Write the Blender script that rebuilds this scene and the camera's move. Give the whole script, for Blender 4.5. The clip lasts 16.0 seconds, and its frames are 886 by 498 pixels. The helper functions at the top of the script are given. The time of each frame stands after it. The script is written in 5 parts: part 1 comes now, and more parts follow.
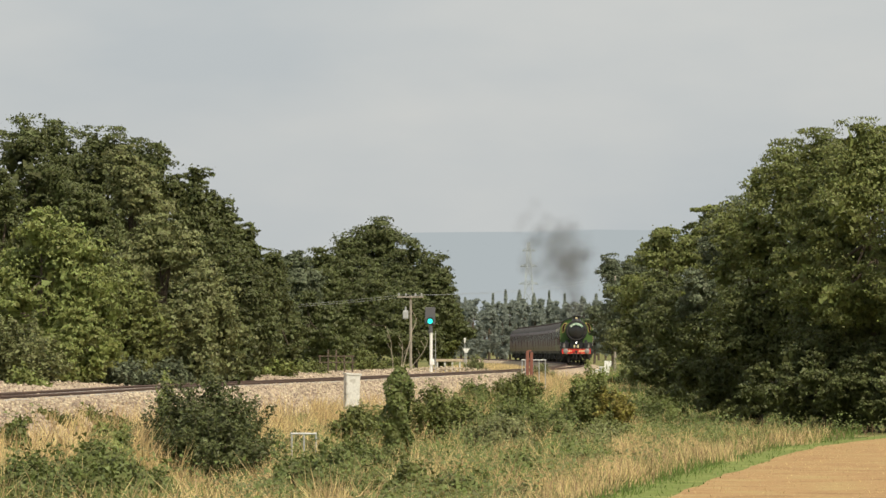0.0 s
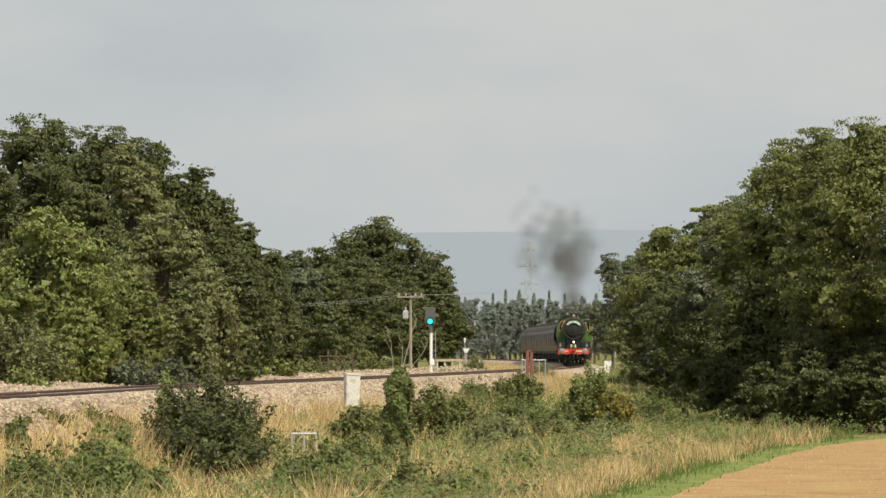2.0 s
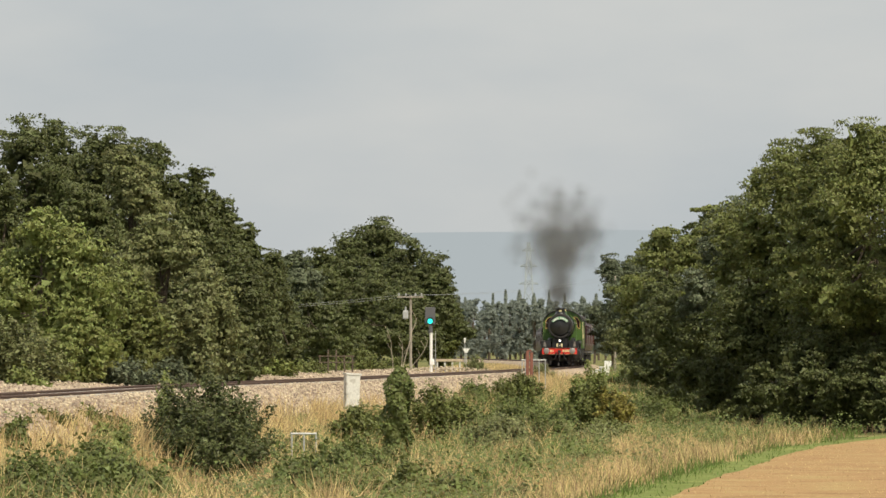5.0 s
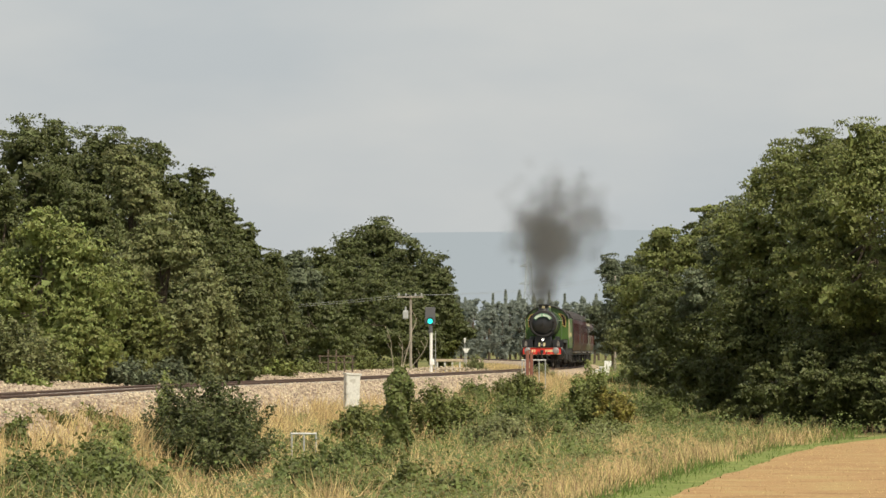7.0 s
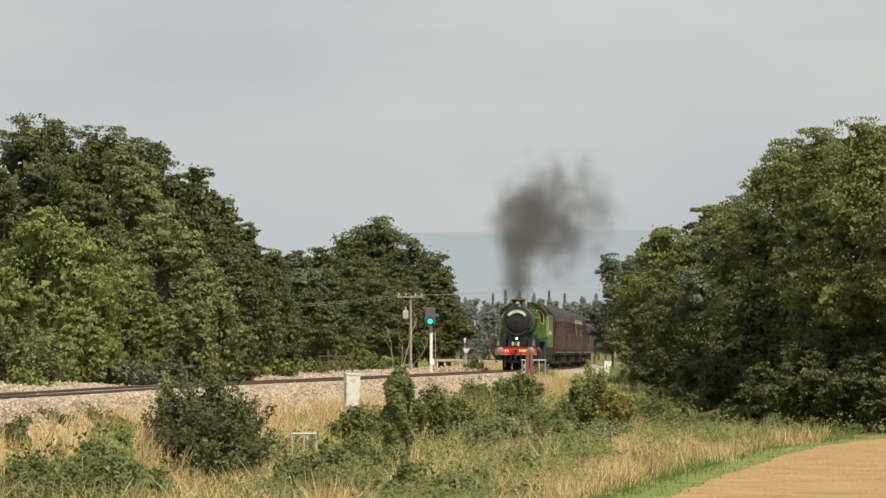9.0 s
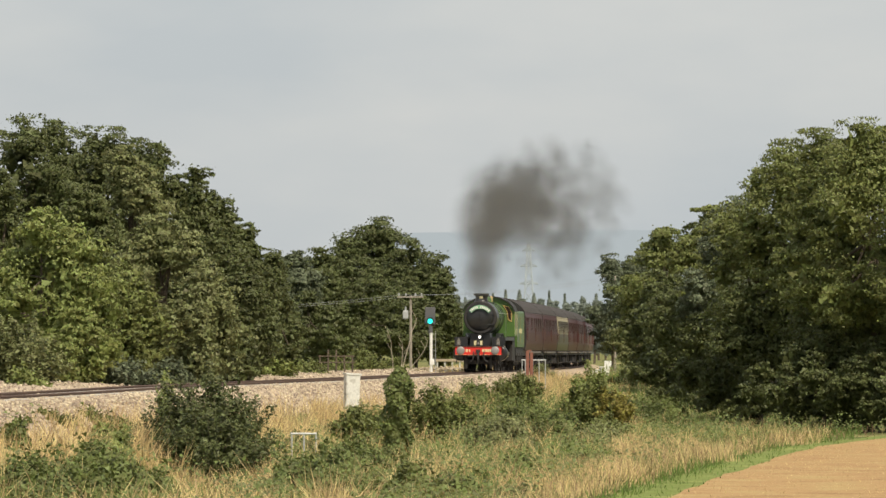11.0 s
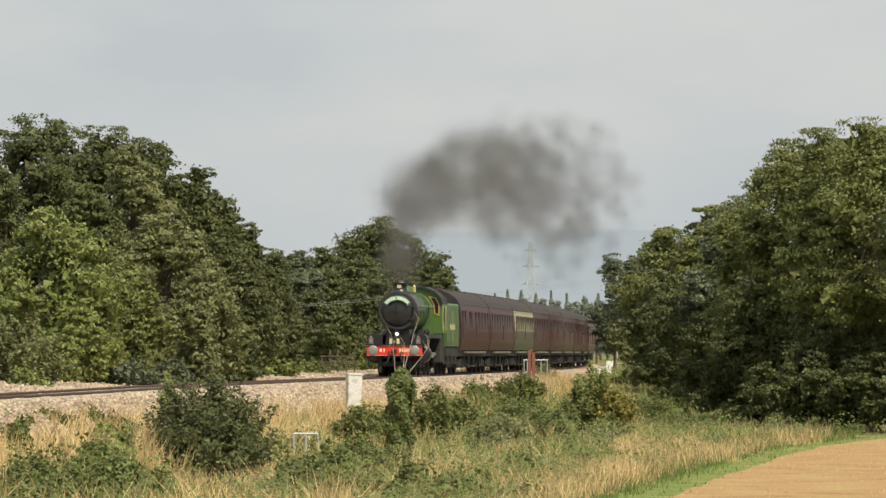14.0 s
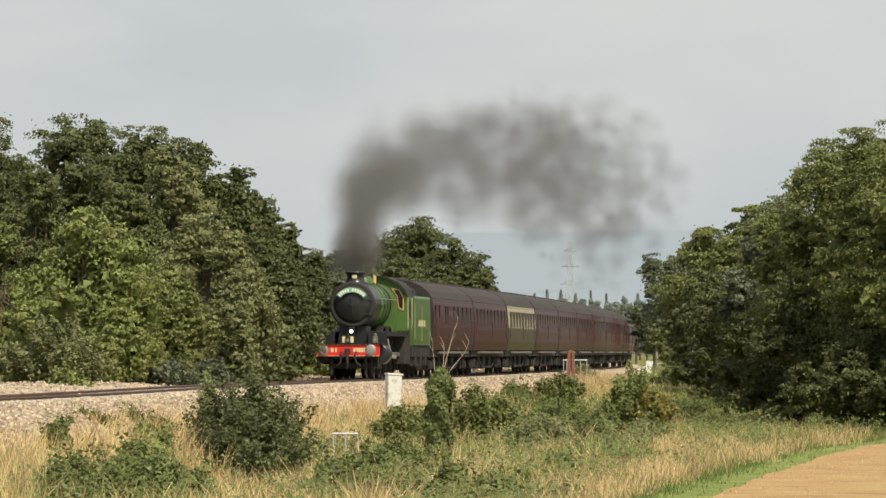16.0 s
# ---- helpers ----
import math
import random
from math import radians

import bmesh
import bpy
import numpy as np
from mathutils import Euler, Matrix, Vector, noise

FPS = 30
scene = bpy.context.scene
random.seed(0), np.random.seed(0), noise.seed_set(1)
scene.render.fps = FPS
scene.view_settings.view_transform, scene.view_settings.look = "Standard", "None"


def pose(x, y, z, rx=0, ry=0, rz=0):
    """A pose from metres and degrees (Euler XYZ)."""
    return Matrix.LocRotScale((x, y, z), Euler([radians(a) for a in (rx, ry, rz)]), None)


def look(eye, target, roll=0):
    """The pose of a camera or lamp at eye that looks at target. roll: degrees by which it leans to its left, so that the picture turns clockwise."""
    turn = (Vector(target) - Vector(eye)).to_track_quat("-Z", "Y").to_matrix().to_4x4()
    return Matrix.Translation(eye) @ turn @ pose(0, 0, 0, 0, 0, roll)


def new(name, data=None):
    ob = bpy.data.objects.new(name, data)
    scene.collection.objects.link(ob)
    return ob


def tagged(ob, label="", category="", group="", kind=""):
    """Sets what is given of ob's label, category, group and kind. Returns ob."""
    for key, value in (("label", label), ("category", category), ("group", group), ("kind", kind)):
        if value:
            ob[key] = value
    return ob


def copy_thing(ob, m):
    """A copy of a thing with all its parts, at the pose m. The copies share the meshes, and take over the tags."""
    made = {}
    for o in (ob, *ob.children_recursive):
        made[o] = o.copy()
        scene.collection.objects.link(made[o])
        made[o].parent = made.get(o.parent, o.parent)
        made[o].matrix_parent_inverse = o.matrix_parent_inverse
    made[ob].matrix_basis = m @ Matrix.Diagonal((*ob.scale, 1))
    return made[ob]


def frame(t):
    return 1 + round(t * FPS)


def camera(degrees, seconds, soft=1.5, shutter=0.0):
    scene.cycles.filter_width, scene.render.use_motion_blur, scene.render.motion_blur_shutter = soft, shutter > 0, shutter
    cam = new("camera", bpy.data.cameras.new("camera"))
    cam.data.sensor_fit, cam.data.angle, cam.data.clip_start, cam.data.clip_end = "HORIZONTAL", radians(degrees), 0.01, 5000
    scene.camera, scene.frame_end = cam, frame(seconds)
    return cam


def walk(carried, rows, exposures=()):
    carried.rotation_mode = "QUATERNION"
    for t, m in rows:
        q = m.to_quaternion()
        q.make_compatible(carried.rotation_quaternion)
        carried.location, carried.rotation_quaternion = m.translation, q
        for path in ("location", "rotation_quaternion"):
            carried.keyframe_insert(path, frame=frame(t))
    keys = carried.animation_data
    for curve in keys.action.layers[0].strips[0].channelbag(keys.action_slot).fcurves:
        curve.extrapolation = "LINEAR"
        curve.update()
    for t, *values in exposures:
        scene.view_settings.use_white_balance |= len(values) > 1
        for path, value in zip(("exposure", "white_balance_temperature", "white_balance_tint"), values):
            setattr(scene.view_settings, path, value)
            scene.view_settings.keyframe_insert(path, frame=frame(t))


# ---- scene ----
# ================= camera =================
cam = camera(8.222, 16.0, soft=1.5)
TILT = 90.956
PAN = ((0, 0), (11.5, 0), (12.5, 0.004), (13.5, 0.009), (14, 0.018), (14.5, 0.050), (14.8, 0.083), (15, 0.113), (15.5, 0.276), (15.8, 0.352), (16, 0.386))
walk(cam, [(t, pose(0, 0, 1.0, TILT, 0, a)) for t, a in PAN],
     exposures=[(0, 0.10), (4, 0.10), (9, 0.14), (12, 0.17), (14, 0.19), (16, 0.24)])

# ================= sky, sun =================
SUN_ELEV, SUN_AZ = 51.0, 32.0      # azimuth: degrees to the right of straight behind the camera
world = bpy.data.worlds.new("sky")
scene.world = world
world.use_nodes = True
wn = world.node_tree
wn.nodes.clear()
w_out = wn.nodes.new("ShaderNodeOutputWorld")
w_bg = wn.nodes.new("ShaderNodeBackground")
w_sky = wn.nodes.new("ShaderNodeTexSky")
w_sky.sky_type = 'NISHITA'
w_sky.sun_disc = False
w_sky.sun_elevation = radians(SUN_ELEV)
w_sky.sun_rotation = radians(180 - SUN_AZ)
w_sky.dust_density = 4.0
w_dim = wn.nodes.new("ShaderNodeMix")
w_dim.data_type = 'RGBA'
w_dim.blend_type = 'MULTIPLY'
w_dim.inputs[0].default_value = 1.0
w_dim.inputs[7].default_value = (0.10, 0.10, 0.10, 1)
w_co = wn.nodes.new("ShaderNodeTexCoord")
w_map = wn.nodes.new("ShaderNodeMapping")
w_map.inputs["Scale"].default_value = (8, 8, 22)
w_noise = wn.nodes.new("ShaderNodeTexNoise")
w_noise.inputs["Scale"].default_value = 1.6
w_noise.inputs["Detail"].default_value = 6
w_noise.inputs["Roughness"].default_value = 0.5
w_ramp = wn.nodes.new("ShaderNodeValToRGB")
w_ramp.color_ramp.elements[0].position = 0.36
w_ramp.color_ramp.elements[0].color = (0.50, 0.535, 0.55, 1)
w_ramp.color_ramp.elements[1].position = 0.66
w_ramp.color_ramp.elements[1].color = (0.60, 0.61, 0.595, 1)
w_mix = wn.nodes.new("ShaderNodeMix")
w_mix.data_type = 'RGBA'
w_mix.inputs[0].default_value = 0.9
wn.links.new(w_sky.outputs[0], w_dim.inputs[6])
wn.links.new(w_co.outputs["Generated"], w_map.inputs[0])
wn.links.new(w_map.outputs[0], w_noise.inputs["Vector"])
wn.links.new(w_noise.outputs[0], w_ramp.inputs[0])
wn.links.new(w_dim.outputs[2], w_mix.inputs[6])
wn.links.new(w_ramp.outputs[0], w_mix.inputs[7])
wn.links.new(w_mix.outputs[2], w_bg.inputs[0])
w_bg.inputs[1].default_value = 1.0
wn.links.new(w_bg.outputs[0], w_out.inputs[0])

sun = new("sun", bpy.data.lights.new("sun", 'SUN'))
sun.data.energy = 3.95
sun.data.angle = radians(1.2)
sun.data.color = (1.0, 0.89, 0.72)
az, el = radians(SUN_AZ), radians(SUN_ELEV)
sun.matrix_world = look((300 * math.sin(az), -300 * math.cos(az), 300 * math.tan(el)), (0, 0, 0))


# ================= materials =================
def mat(name, color, rough=0.7, metal=0.0, vary=0.25, scale=3.0, fine=40.0, bump=0.0, island=0.0, obj=0.0,
        second=None, second_at=0.55, through_light=0.0, emit=None, spec=0.5):
    m = bpy.data.materials.new(name)
    m.use_nodes = True
    nt = m.node_tree
    N, L = nt.nodes, nt.links
    b = N["Principled BSDF"]
    b.inputs["Roughness"].default_value = rough
    b.inputs["Metallic"].default_value = metal
    b.inputs["Specular IOR Level"].default_value = spec
    if emit:
        b.inputs["Base Color"].default_value = (*color, 1)
        b.inputs["Emission Color"].default_value = (*emit[:3], 1)
        b.inputs["Emission Strength"].default_value = emit[3]
        return m
    co = N.new("ShaderNodeTexCoord")
    n1 = N.new("ShaderNodeTexNoise")
    n1.inputs["Scale"].default_value = scale
    n1.inputs["Detail"].default_value = 5
    n2 = N.new("ShaderNodeTexNoise")
    n2.inputs["Scale"].default_value = fine
    n2.inputs["Detail"].default_value = 3
    L.new(co.outputs["Object"], n1.inputs["Vector"])
    L.new(co.outputs["Object"], n2.inputs["Vector"])
    base = None
    if second:
        r = N.new("ShaderNodeValToRGB")
        r.color_ramp.elements[0].position = second_at - 0.07
        r.color_ramp.elements[0].color = (*color, 1)
        r.color_ramp.elements[1].position = second_at + 0.07
        r.color_ramp.elements[1].color = (*second, 1)
        L.new(n1.outputs[0], r.inputs[0])
        base = r.outputs[0]
    hsv = N.new("ShaderNodeHueSaturation")
    hsv.inputs["Color"].default_value = (*color, 1)
    if base:
        L.new(base, hsv.inputs["Color"])
    add = N.new("ShaderNodeMath")
    add.operation = 'ADD'
    L.new(n1.outputs[0], add.inputs[0])
    L.new(n2.outputs[0], add.inputs[1])
    rng = N.new("ShaderNodeMapRange")
    rng.inputs[1].default_value = 0.6
    rng.inputs[2].default_value = 1.4
    rng.inputs[3].default_value = 1 - vary
    rng.inputs[4].default_value = 1 + vary
    L.new(add.outputs[0], rng.inputs[0])
    val = rng.outputs[0]
    for amount, node, sock in ((island, "ShaderNodeNewGeometry", "Random Per Island"), (obj, "ShaderNodeObjectInfo", "Random")):
        if amount:
            g = N.new(node)
            r2 = N.new("ShaderNodeMapRange")
            r2.inputs[3].default_value = 1 - amount
            r2.inputs[4].default_value = 1 + amount
            L.new(g.outputs[sock], r2.inputs[0])
            mu = N.new("ShaderNodeMath")
            mu.operation = 'MULTIPLY'
            L.new(val, mu.inputs[0])
            L.new(r2.outputs[0], mu.inputs[1])
            val = mu.outputs[0]
            if amount == island:
                r3 = N.new("ShaderNodeMapRange")
                r3.inputs[3].default_value = 0.5 - 0.018
                r3.inputs[4].default_value = 0.5 + 0.02
                L.new(g.outputs[sock], r3.inputs[0])
                L.new(r3.outputs[0], hsv.inputs["Hue"])
    L.new(val, hsv.inputs["Value"])
    L.new(hsv.outputs[0], b.inputs["Base Color"])
    if bump:
        bp = N.new("ShaderNodeBump")
        bp.inputs["Strength"].default_value = bump
        bp.inputs["Distance"].default_value = 0.05
        L.new(n2.outputs[0], bp.inputs["Height"])
        L.new(bp.outputs[0], b.inputs["Normal"])
    if through_light:
        tr = N.new("ShaderNodeBsdfTranslucent")
        mx = N.new("ShaderNodeMixShader")
        mx.inputs[0].default_value = through_light
        L.new(hsv.outputs[0], tr.inputs[0])
        L.new(b.outputs[0], mx.inputs[1])
        L.new(tr.outputs[0], mx.inputs[2])
        L.new(mx.outputs[0], N["Material Output"].inputs[0])
    return m


def leaf_mat(name, c, island=0.34):
    return mat(name, c, rough=0.55, vary=0.35, scale=0.35, fine=3.0, island=island, through_light=0.15, spec=0.3)


M_OAK = leaf_mat("leaf_dark_green", (0.096, 0.110, 0.038))
M_ASH = leaf_mat("leaf_mid_green", (0.156, 0.174, 0.052))
M_LIME = leaf_mat("leaf_bright_green", (0.202, 0.232, 0.068))
M_OLIVE = leaf_mat("leaf_olive", (0.178, 0.190, 0.076))
M_BLUE = leaf_mat("leaf_grey_green", (0.120, 0.140, 0.080))
M_YELLOW = leaf_mat("leaf_yellowing", (0.22, 0.19, 0.045))
M_BRAMBLE = leaf_mat("bramble_leaf", (0.130, 0.155, 0.045))
# leaf green paled towards grey: distance haze is mixed into the colour
M_FAR = mat("leaf_far_hazed", (0.29, 0.325, 0.28), 0.9, vary=0.2, scale=0.05, fine=0.5, island=0.15, through_light=0.5, spec=0.0)
M_BARK = mat("bark", (0.11, 0.085, 0.06), 0.9, vary=0.4, scale=2, fine=25, bump=0.6)
M_TWIG = mat("dead_wood", (0.42, 0.36, 0.28), 0.9, vary=0.3)
M_STRAW = mat("dry_grass", (0.60, 0.45, 0.235), 0.85, vary=0.3, scale=0.4, island=0.4, through_light=0.2, spec=0.2)
M_GREEN = mat("green_grass", (0.13, 0.19, 0.045), 0.8, vary=0.35, scale=0.4, island=0.4, through_light=0.2, spec=0.2)
M_REED = mat("brown_weed", (0.25, 0.16, 0.09), 0.9, vary=0.35, scale=0.5, island=0.4)
M_GROUND = mat("rough_ground", (0.13, 0.15, 0.05), 0.95, vary=0.35, scale=0.35, fine=6, bump=0.5, second=(0.30, 0.24, 0.11), second_at=0.56, spec=0.08)
M_STUBBLE = mat("stubble_soil", (0.385, 0.245, 0.118), 0.95, vary=0.4, scale=0.5, fine=9, bump=0.6, second=(0.345, 0.25, 0.115), second_at=0.56, spec=0.08)
M_MOWN = mat("mown_grass", (0.175, 0.215, 0.060), 0.9, vary=0.35, scale=0.5, fine=9, bump=0.4, second=(0.26, 0.25, 0.09), second_at=0.62, spec=0.08)
M_BALLAST = mat("ballast_stone", (0.42, 0.335, 0.245), 0.9, vary=0.5, scale=0.25, fine=9, bump=1.0, spec=0.08)
M_STONE = mat("ballast_piece", (0.46, 0.37, 0.27), 0.9, vary=0.3, scale=0.5, fine=8, island=0.45)
M_RAIL = mat("rail_rust", (0.105, 0.062, 0.045), 0.7, metal=0.2, vary=0.3, fine=12)
M_SLEEPER = mat("concrete_sleeper", (0.42, 0.39, 0.35), 0.9, vary=0.3, obj=0.15)
M_BLACK = mat("black_paint", (0.018, 0.018, 0.019), 0.34, vary=0.4, scale=1.5, fine=20, spec=0.6)
M_SOOT_SHADE = mat("soot_and_shade_black", (0.022, 0.020, 0.019), 0.7, vary=0.5, scale=2.0, fine=25, bump=0.2)
M_APPLE = mat("apple_green_paint", (0.075, 0.145, 0.034), 0.38, vary=0.25, scale=1.0, fine=20)
M_RED = mat("red_paint", (0.66, 0.035, 0.025), 0.4, vary=0.15)
M_STEEL = mat("bright_steel", (0.62, 0.60, 0.56), 0.35, metal=0.9, vary=0.25)
M_BUFFER = mat("buffer_steel", (0.27, 0.26, 0.25), 0.5, metal=0.3, vary=0.25)
M_LINING = mat("cream_lining", (0.72, 0.64, 0.36), 0.5, vary=0.1)
M_LINE_DULL = mat("dull_cream_lining", (0.24, 0.22, 0.10), 0.6, vary=0.2)
M_BRASS = mat("brass_wood", (0.60, 0.42, 0.16), 0.4, vary=0.2)
M_MAROON = mat("maroon_paint", (0.060, 0.0120, 0.0145), 0.42, vary=0.35, scale=0.7, fine=10, spec=0.35)
M_CREAM = mat("cream_paint", (0.42, 0.36, 0.21), 0.45, vary=0.15, scale=0.8)
M_UMBER = mat("umber_paint", (0.055, 0.048, 0.020), 0.4, vary=0.2, scale=0.8)
M_ROOF = mat("grey_roof", (0.040, 0.032, 0.028), 0.8, vary=0.3, scale=0.6, fine=10)
M_UNDER = mat("underframe_black", (0.022, 0.020, 0.019), 0.8, vary=0.5)
M_DUST = mat("dusty_frame", (0.16, 0.145, 0.125), 0.9, vary=0.4)
M_GLASS = mat("window_glass", (0.030, 0.016, 0.015), 0.3, vary=0.3, scale=1.2, spec=0.15)
M_WHITE = mat("white_paint", (0.78, 0.78, 0.74), 0.6, vary=0.15, scale=2, fine=20)
M_CONCRETE = mat("weathered_white_concrete", (0.66, 0.65, 0.60), 0.85, vary=0.2, scale=3.0, fine=20, bump=0.3, second=(0.36, 0.34, 0.29), second_at=0.60)
M_RUST = mat("rusty_steel", (0.21, 0.085, 0.06), 0.85, vary=0.35, fine=20)
M_GALV = mat("galvanised_steel", (0.45, 0.46, 0.46), 0.5, metal=0.3, vary=0.2)
M_WOOD = mat("grey_pole_wood", (0.33, 0.29, 0.24), 0.9, vary=0.3)
M_BOARD = mat("signal_backboard", (0.10, 0.10, 0.105), 0.6, vary=0.1)
M_SIGNAL = mat("green_signal_lamp", (0.0, 0.3, 0.25), 0.3, emit=(0.03, 0.85, 0.70, 1.6))
M_LAMP = mat("headlamp_glow", (1, 1, 1), 0.3, emit=(1.0, 0.93, 0.80, 3.0))
M_BADGE = mat("headboard_green", (0.20, 0.42, 0.24), 0.5, vary=0.1)
def smoke_mat():
    """Thin soot: each wisp fades out from its middle to its rim and is broken up by fine curls."""
    sm = mat("smoke_soot", (0.118, 0.116, 0.110), 1.0, vary=0.1, spec=0.0)
    N, L = sm.node_tree.nodes, sm.node_tree.links
    uv = N.new("ShaderNodeTexCoord")
    far = N.new("ShaderNodeVectorMath")
    far.operation = 'DISTANCE'
    far.inputs[1].default_value = (0.5, 0.5, 0.0)
    fade = N.new("ShaderNodeMapRange")
    fade.interpolation_type = 'SMOOTHSTEP'
    fade.inputs[1].default_value, fade.inputs[2].default_value = 0.0, 0.48
    fade.inputs[3].default_value, fade.inputs[4].default_value = 0.088, 0.0
    curl = N.new("ShaderNodeTexNoise")
    curl.inputs["Scale"].default_value = 0.8
    curl.inputs["Detail"].default_value = 4
    lump = N.new("ShaderNodeMapRange")
    lump.inputs[1].default_value, lump.inputs[2].default_value = 0.35, 0.65
    lump.inputs[3].default_value, lump.inputs[4].default_value = 0.96, 1.04
    both = N.new("ShaderNodeMath")
    both.operation = 'MULTIPLY'
    L.new(uv.outputs["UV"], far.inputs[0])
    L.new(far.outputs["Value"], fade.inputs[0])
    L.new(uv.outputs["Object"], curl.inputs["Vector"])
    L.new(curl.outputs[0], lump.inputs[0])
    L.new(fade.outputs[0], both.inputs[0])
    L.new(lump.outputs[0], both.inputs[1])
    L.new(both.outputs[0], N["Principled BSDF"].inputs["Alpha"])
    return sm


M_SMOKE = smoke_mat()
scene.cycles.transparent_max_bounces = 128
# self-lit sheet; the haze over the ridge is put into its glow colour
M_HILL = mat("far_hill_haze_glow", (0.0, 0.0, 0.0), 1.0, emit=(0.405, 0.446, 0.458, 1.0), spec=0.0)
# steel paled and blued: the haze before the pylon is in this colour
M_PYLON = mat("pylon_steel_hazed", (0.37, 0.41, 0.43), 0.8, vary=0.1)
M_COPPER = mat("dull_wire", (0.30, 0.31, 0.32), 0.6, vary=0.1)


M_GILT = mat("dull_gilt_lining", (0.10, 0.035, 0.025), 0.6, vary=0.2)


# ================= mesh tools =================
def mesh_ob(name, bm, material, parent=None, label="", smooth=False):
    me = bpy.data.meshes.new(name)
    bm.normal_update()
    bm.to_mesh(me)
    bm.free()
    for mm in (material if isinstance(material, (list, tuple)) else [material]):
        me.materials.append(mm)
    if smooth:
        me.polygons.foreach_set("use_smooth", [True] * len(me.polygons))
    ob = new(name, me)
    if parent:
        ob.parent = parent
    if label:
        ob["label"] = label
    return ob


def part(name, bm, material, parent, label="", smooth=False):
    return mesh_ob(name, bm, material, parent, label, smooth)


def box(bm, x0, x1, y0, y1, z0, z1, bevel=0.0):
    r = bmesh.ops.create_cube(bm, size=1, matrix=Matrix.Translation(((x0 + x1) / 2, (y0 + y1) / 2, (z0 + z1) / 2))
                              @ Matrix.Diagonal((x1 - x0, y1 - y0, z1 - z0, 1)))
    if bevel:
        es = list({e for v in r["verts"] for e in v.link_edges})
        bmesh.ops.bevel(bm, geom=es, offset=bevel, segments=2, affect='EDGES', profile=0.5)


def tube(bm, a, b, r0, r1=None, seg=8, caps=True):
    a, b = Vector(a), Vector(b)
    r1 = r0 if r1 is None else r1
    d = b - a
    m = Matrix.Translation((a + b) / 2) @ d.to_track_quat('Z', 'Y').to_matrix().to_4x4()
    bmesh.ops.create_cone(bm, cap_ends=caps, segments=seg, radius1=r0, radius2=r1, depth=d.length, matrix=m)


def lathe(bm, profile, seg=28, axis='Z', at=(0, 0, 0)):
    """Turns (radius, height) pairs round an axis through at."""
    rings = []
    for r, h in profile:
        ring = []
        for k in range(seg):
            a = 2 * math.pi * k / seg
            p = (r * math.cos(a), r * math.sin(a), h) if axis == 'Z' else ((r * math.cos(a), h, r * math.sin(a)) if axis == 'Y' else (h, r * math.cos(a), r * math.sin(a)))
            ring.append(bm.verts.new((p[0] + at[0], p[1] + at[1], p[2] + at[2])))
        rings.append(ring)
    for r0, r1 in zip(rings, rings[1:]):
        for k in range(seg):
            bm.faces.new((r0[k], r0[(k + 1) % seg], r1[(k + 1) % seg], r1[k]))
    for ring in (rings[0], rings[-1]):
        bm.faces.new(ring)
    bmesh.ops.recalc_face_normals(bm, faces=bm.faces[:])


def prism(bm, outline, y0, y1):
    """An outline of (x, z) pairs drawn out along y."""
    f = [bm.verts.new((x, y0, z)) for x, z in outline]
    b = [bm.verts.new((x, y1, z)) for x, z in outline]
    n = len(outline)
    for k in range(n):
        bm.faces.new((f[k], f[(k + 1) % n], b[(k + 1) % n], b[k]))
    bm.faces.new(f)
    bm.faces.new(b)
    bmesh.ops.recalc_face_normals(bm, faces=bm.faces[:])


def quick_mesh(name, verts, faces, material, parent=None, smooth=False):
    """verts (n,3) and faces (m,k) arrays, quickly."""
    me = bpy.data.meshes.new(name)
    verts, faces = np.asarray(verts, np.float32), np.asarray(faces, np.int32)
    m, k = faces.shape
    me.vertices.add(len(verts))
    me.vertices.foreach_set("co", verts.ravel())
    me.loops.add(m * k)
    me.loops.foreach_set("vertex_index", faces.ravel())
    me.polygons.add(m)
    me.polygons.foreach_set("loop_start", np.arange(0, m * k, k, dtype=np.int32))
    me.update(calc_edges=True)
    me.validate()
    me.materials.append(material)
    ob = new(name, me)
    if parent:
        ob.parent = parent
    return ob


def unit(v):
    return v / np.maximum(np.linalg.norm(v, axis=1, keepdims=True), 1e-6)


def leaves(name, centres, normals, sizes, material, rng, parent=None, jitter=0.5, narrow=0.55):
    """One mesh of many small pointed leaves, each one blade."""
    n = len(centres)
    nor = unit(normals + rng.normal(0, jitter, (n, 3)))
    t = unit(np.cross(nor, rng.normal(0, 1, (n, 3))))
    b = np.cross(nor, t)
    s = np.asarray(sizes).reshape(-1, 1)
    w = s * narrow * rng.uniform(0.8, 1.5, (n, 1))
    v = np.stack([centres - t * s * 0.7 + b * w, centres + t * s * 1.1 + nor * s * 0.15, centres - t * s * 0.7 - b * w], 1).reshape(-1, 3)
    f = np.arange(3 * n).reshape(n, 3)
    return quick_mesh(name, v, f, material, parent)


# ================= the line of the track =================
TRACK = np.poly1d([1.700649e-10, -3.20065e-07, 9.529209e-05, 0.0835339, -25.39656])


def track_x(y):
    """The track's middle, sideways from the camera's axis, y metres out; straight beyond both ends."""
    near = 1.9 * smooth(198, 135, y)
    if y < 100:
        return float(TRACK(100) + (y - 100) * 0.095) + near
    if y > 830:
        return float(TRACK(830) + (y - 830) * TRACK.deriv()(830))
    return float(TRACK(y)) + near


def smooth(a, b, v):
    k = min(1, max(0, (v - a) / (b - a)))
    return k * k * (3 - 2 * k)


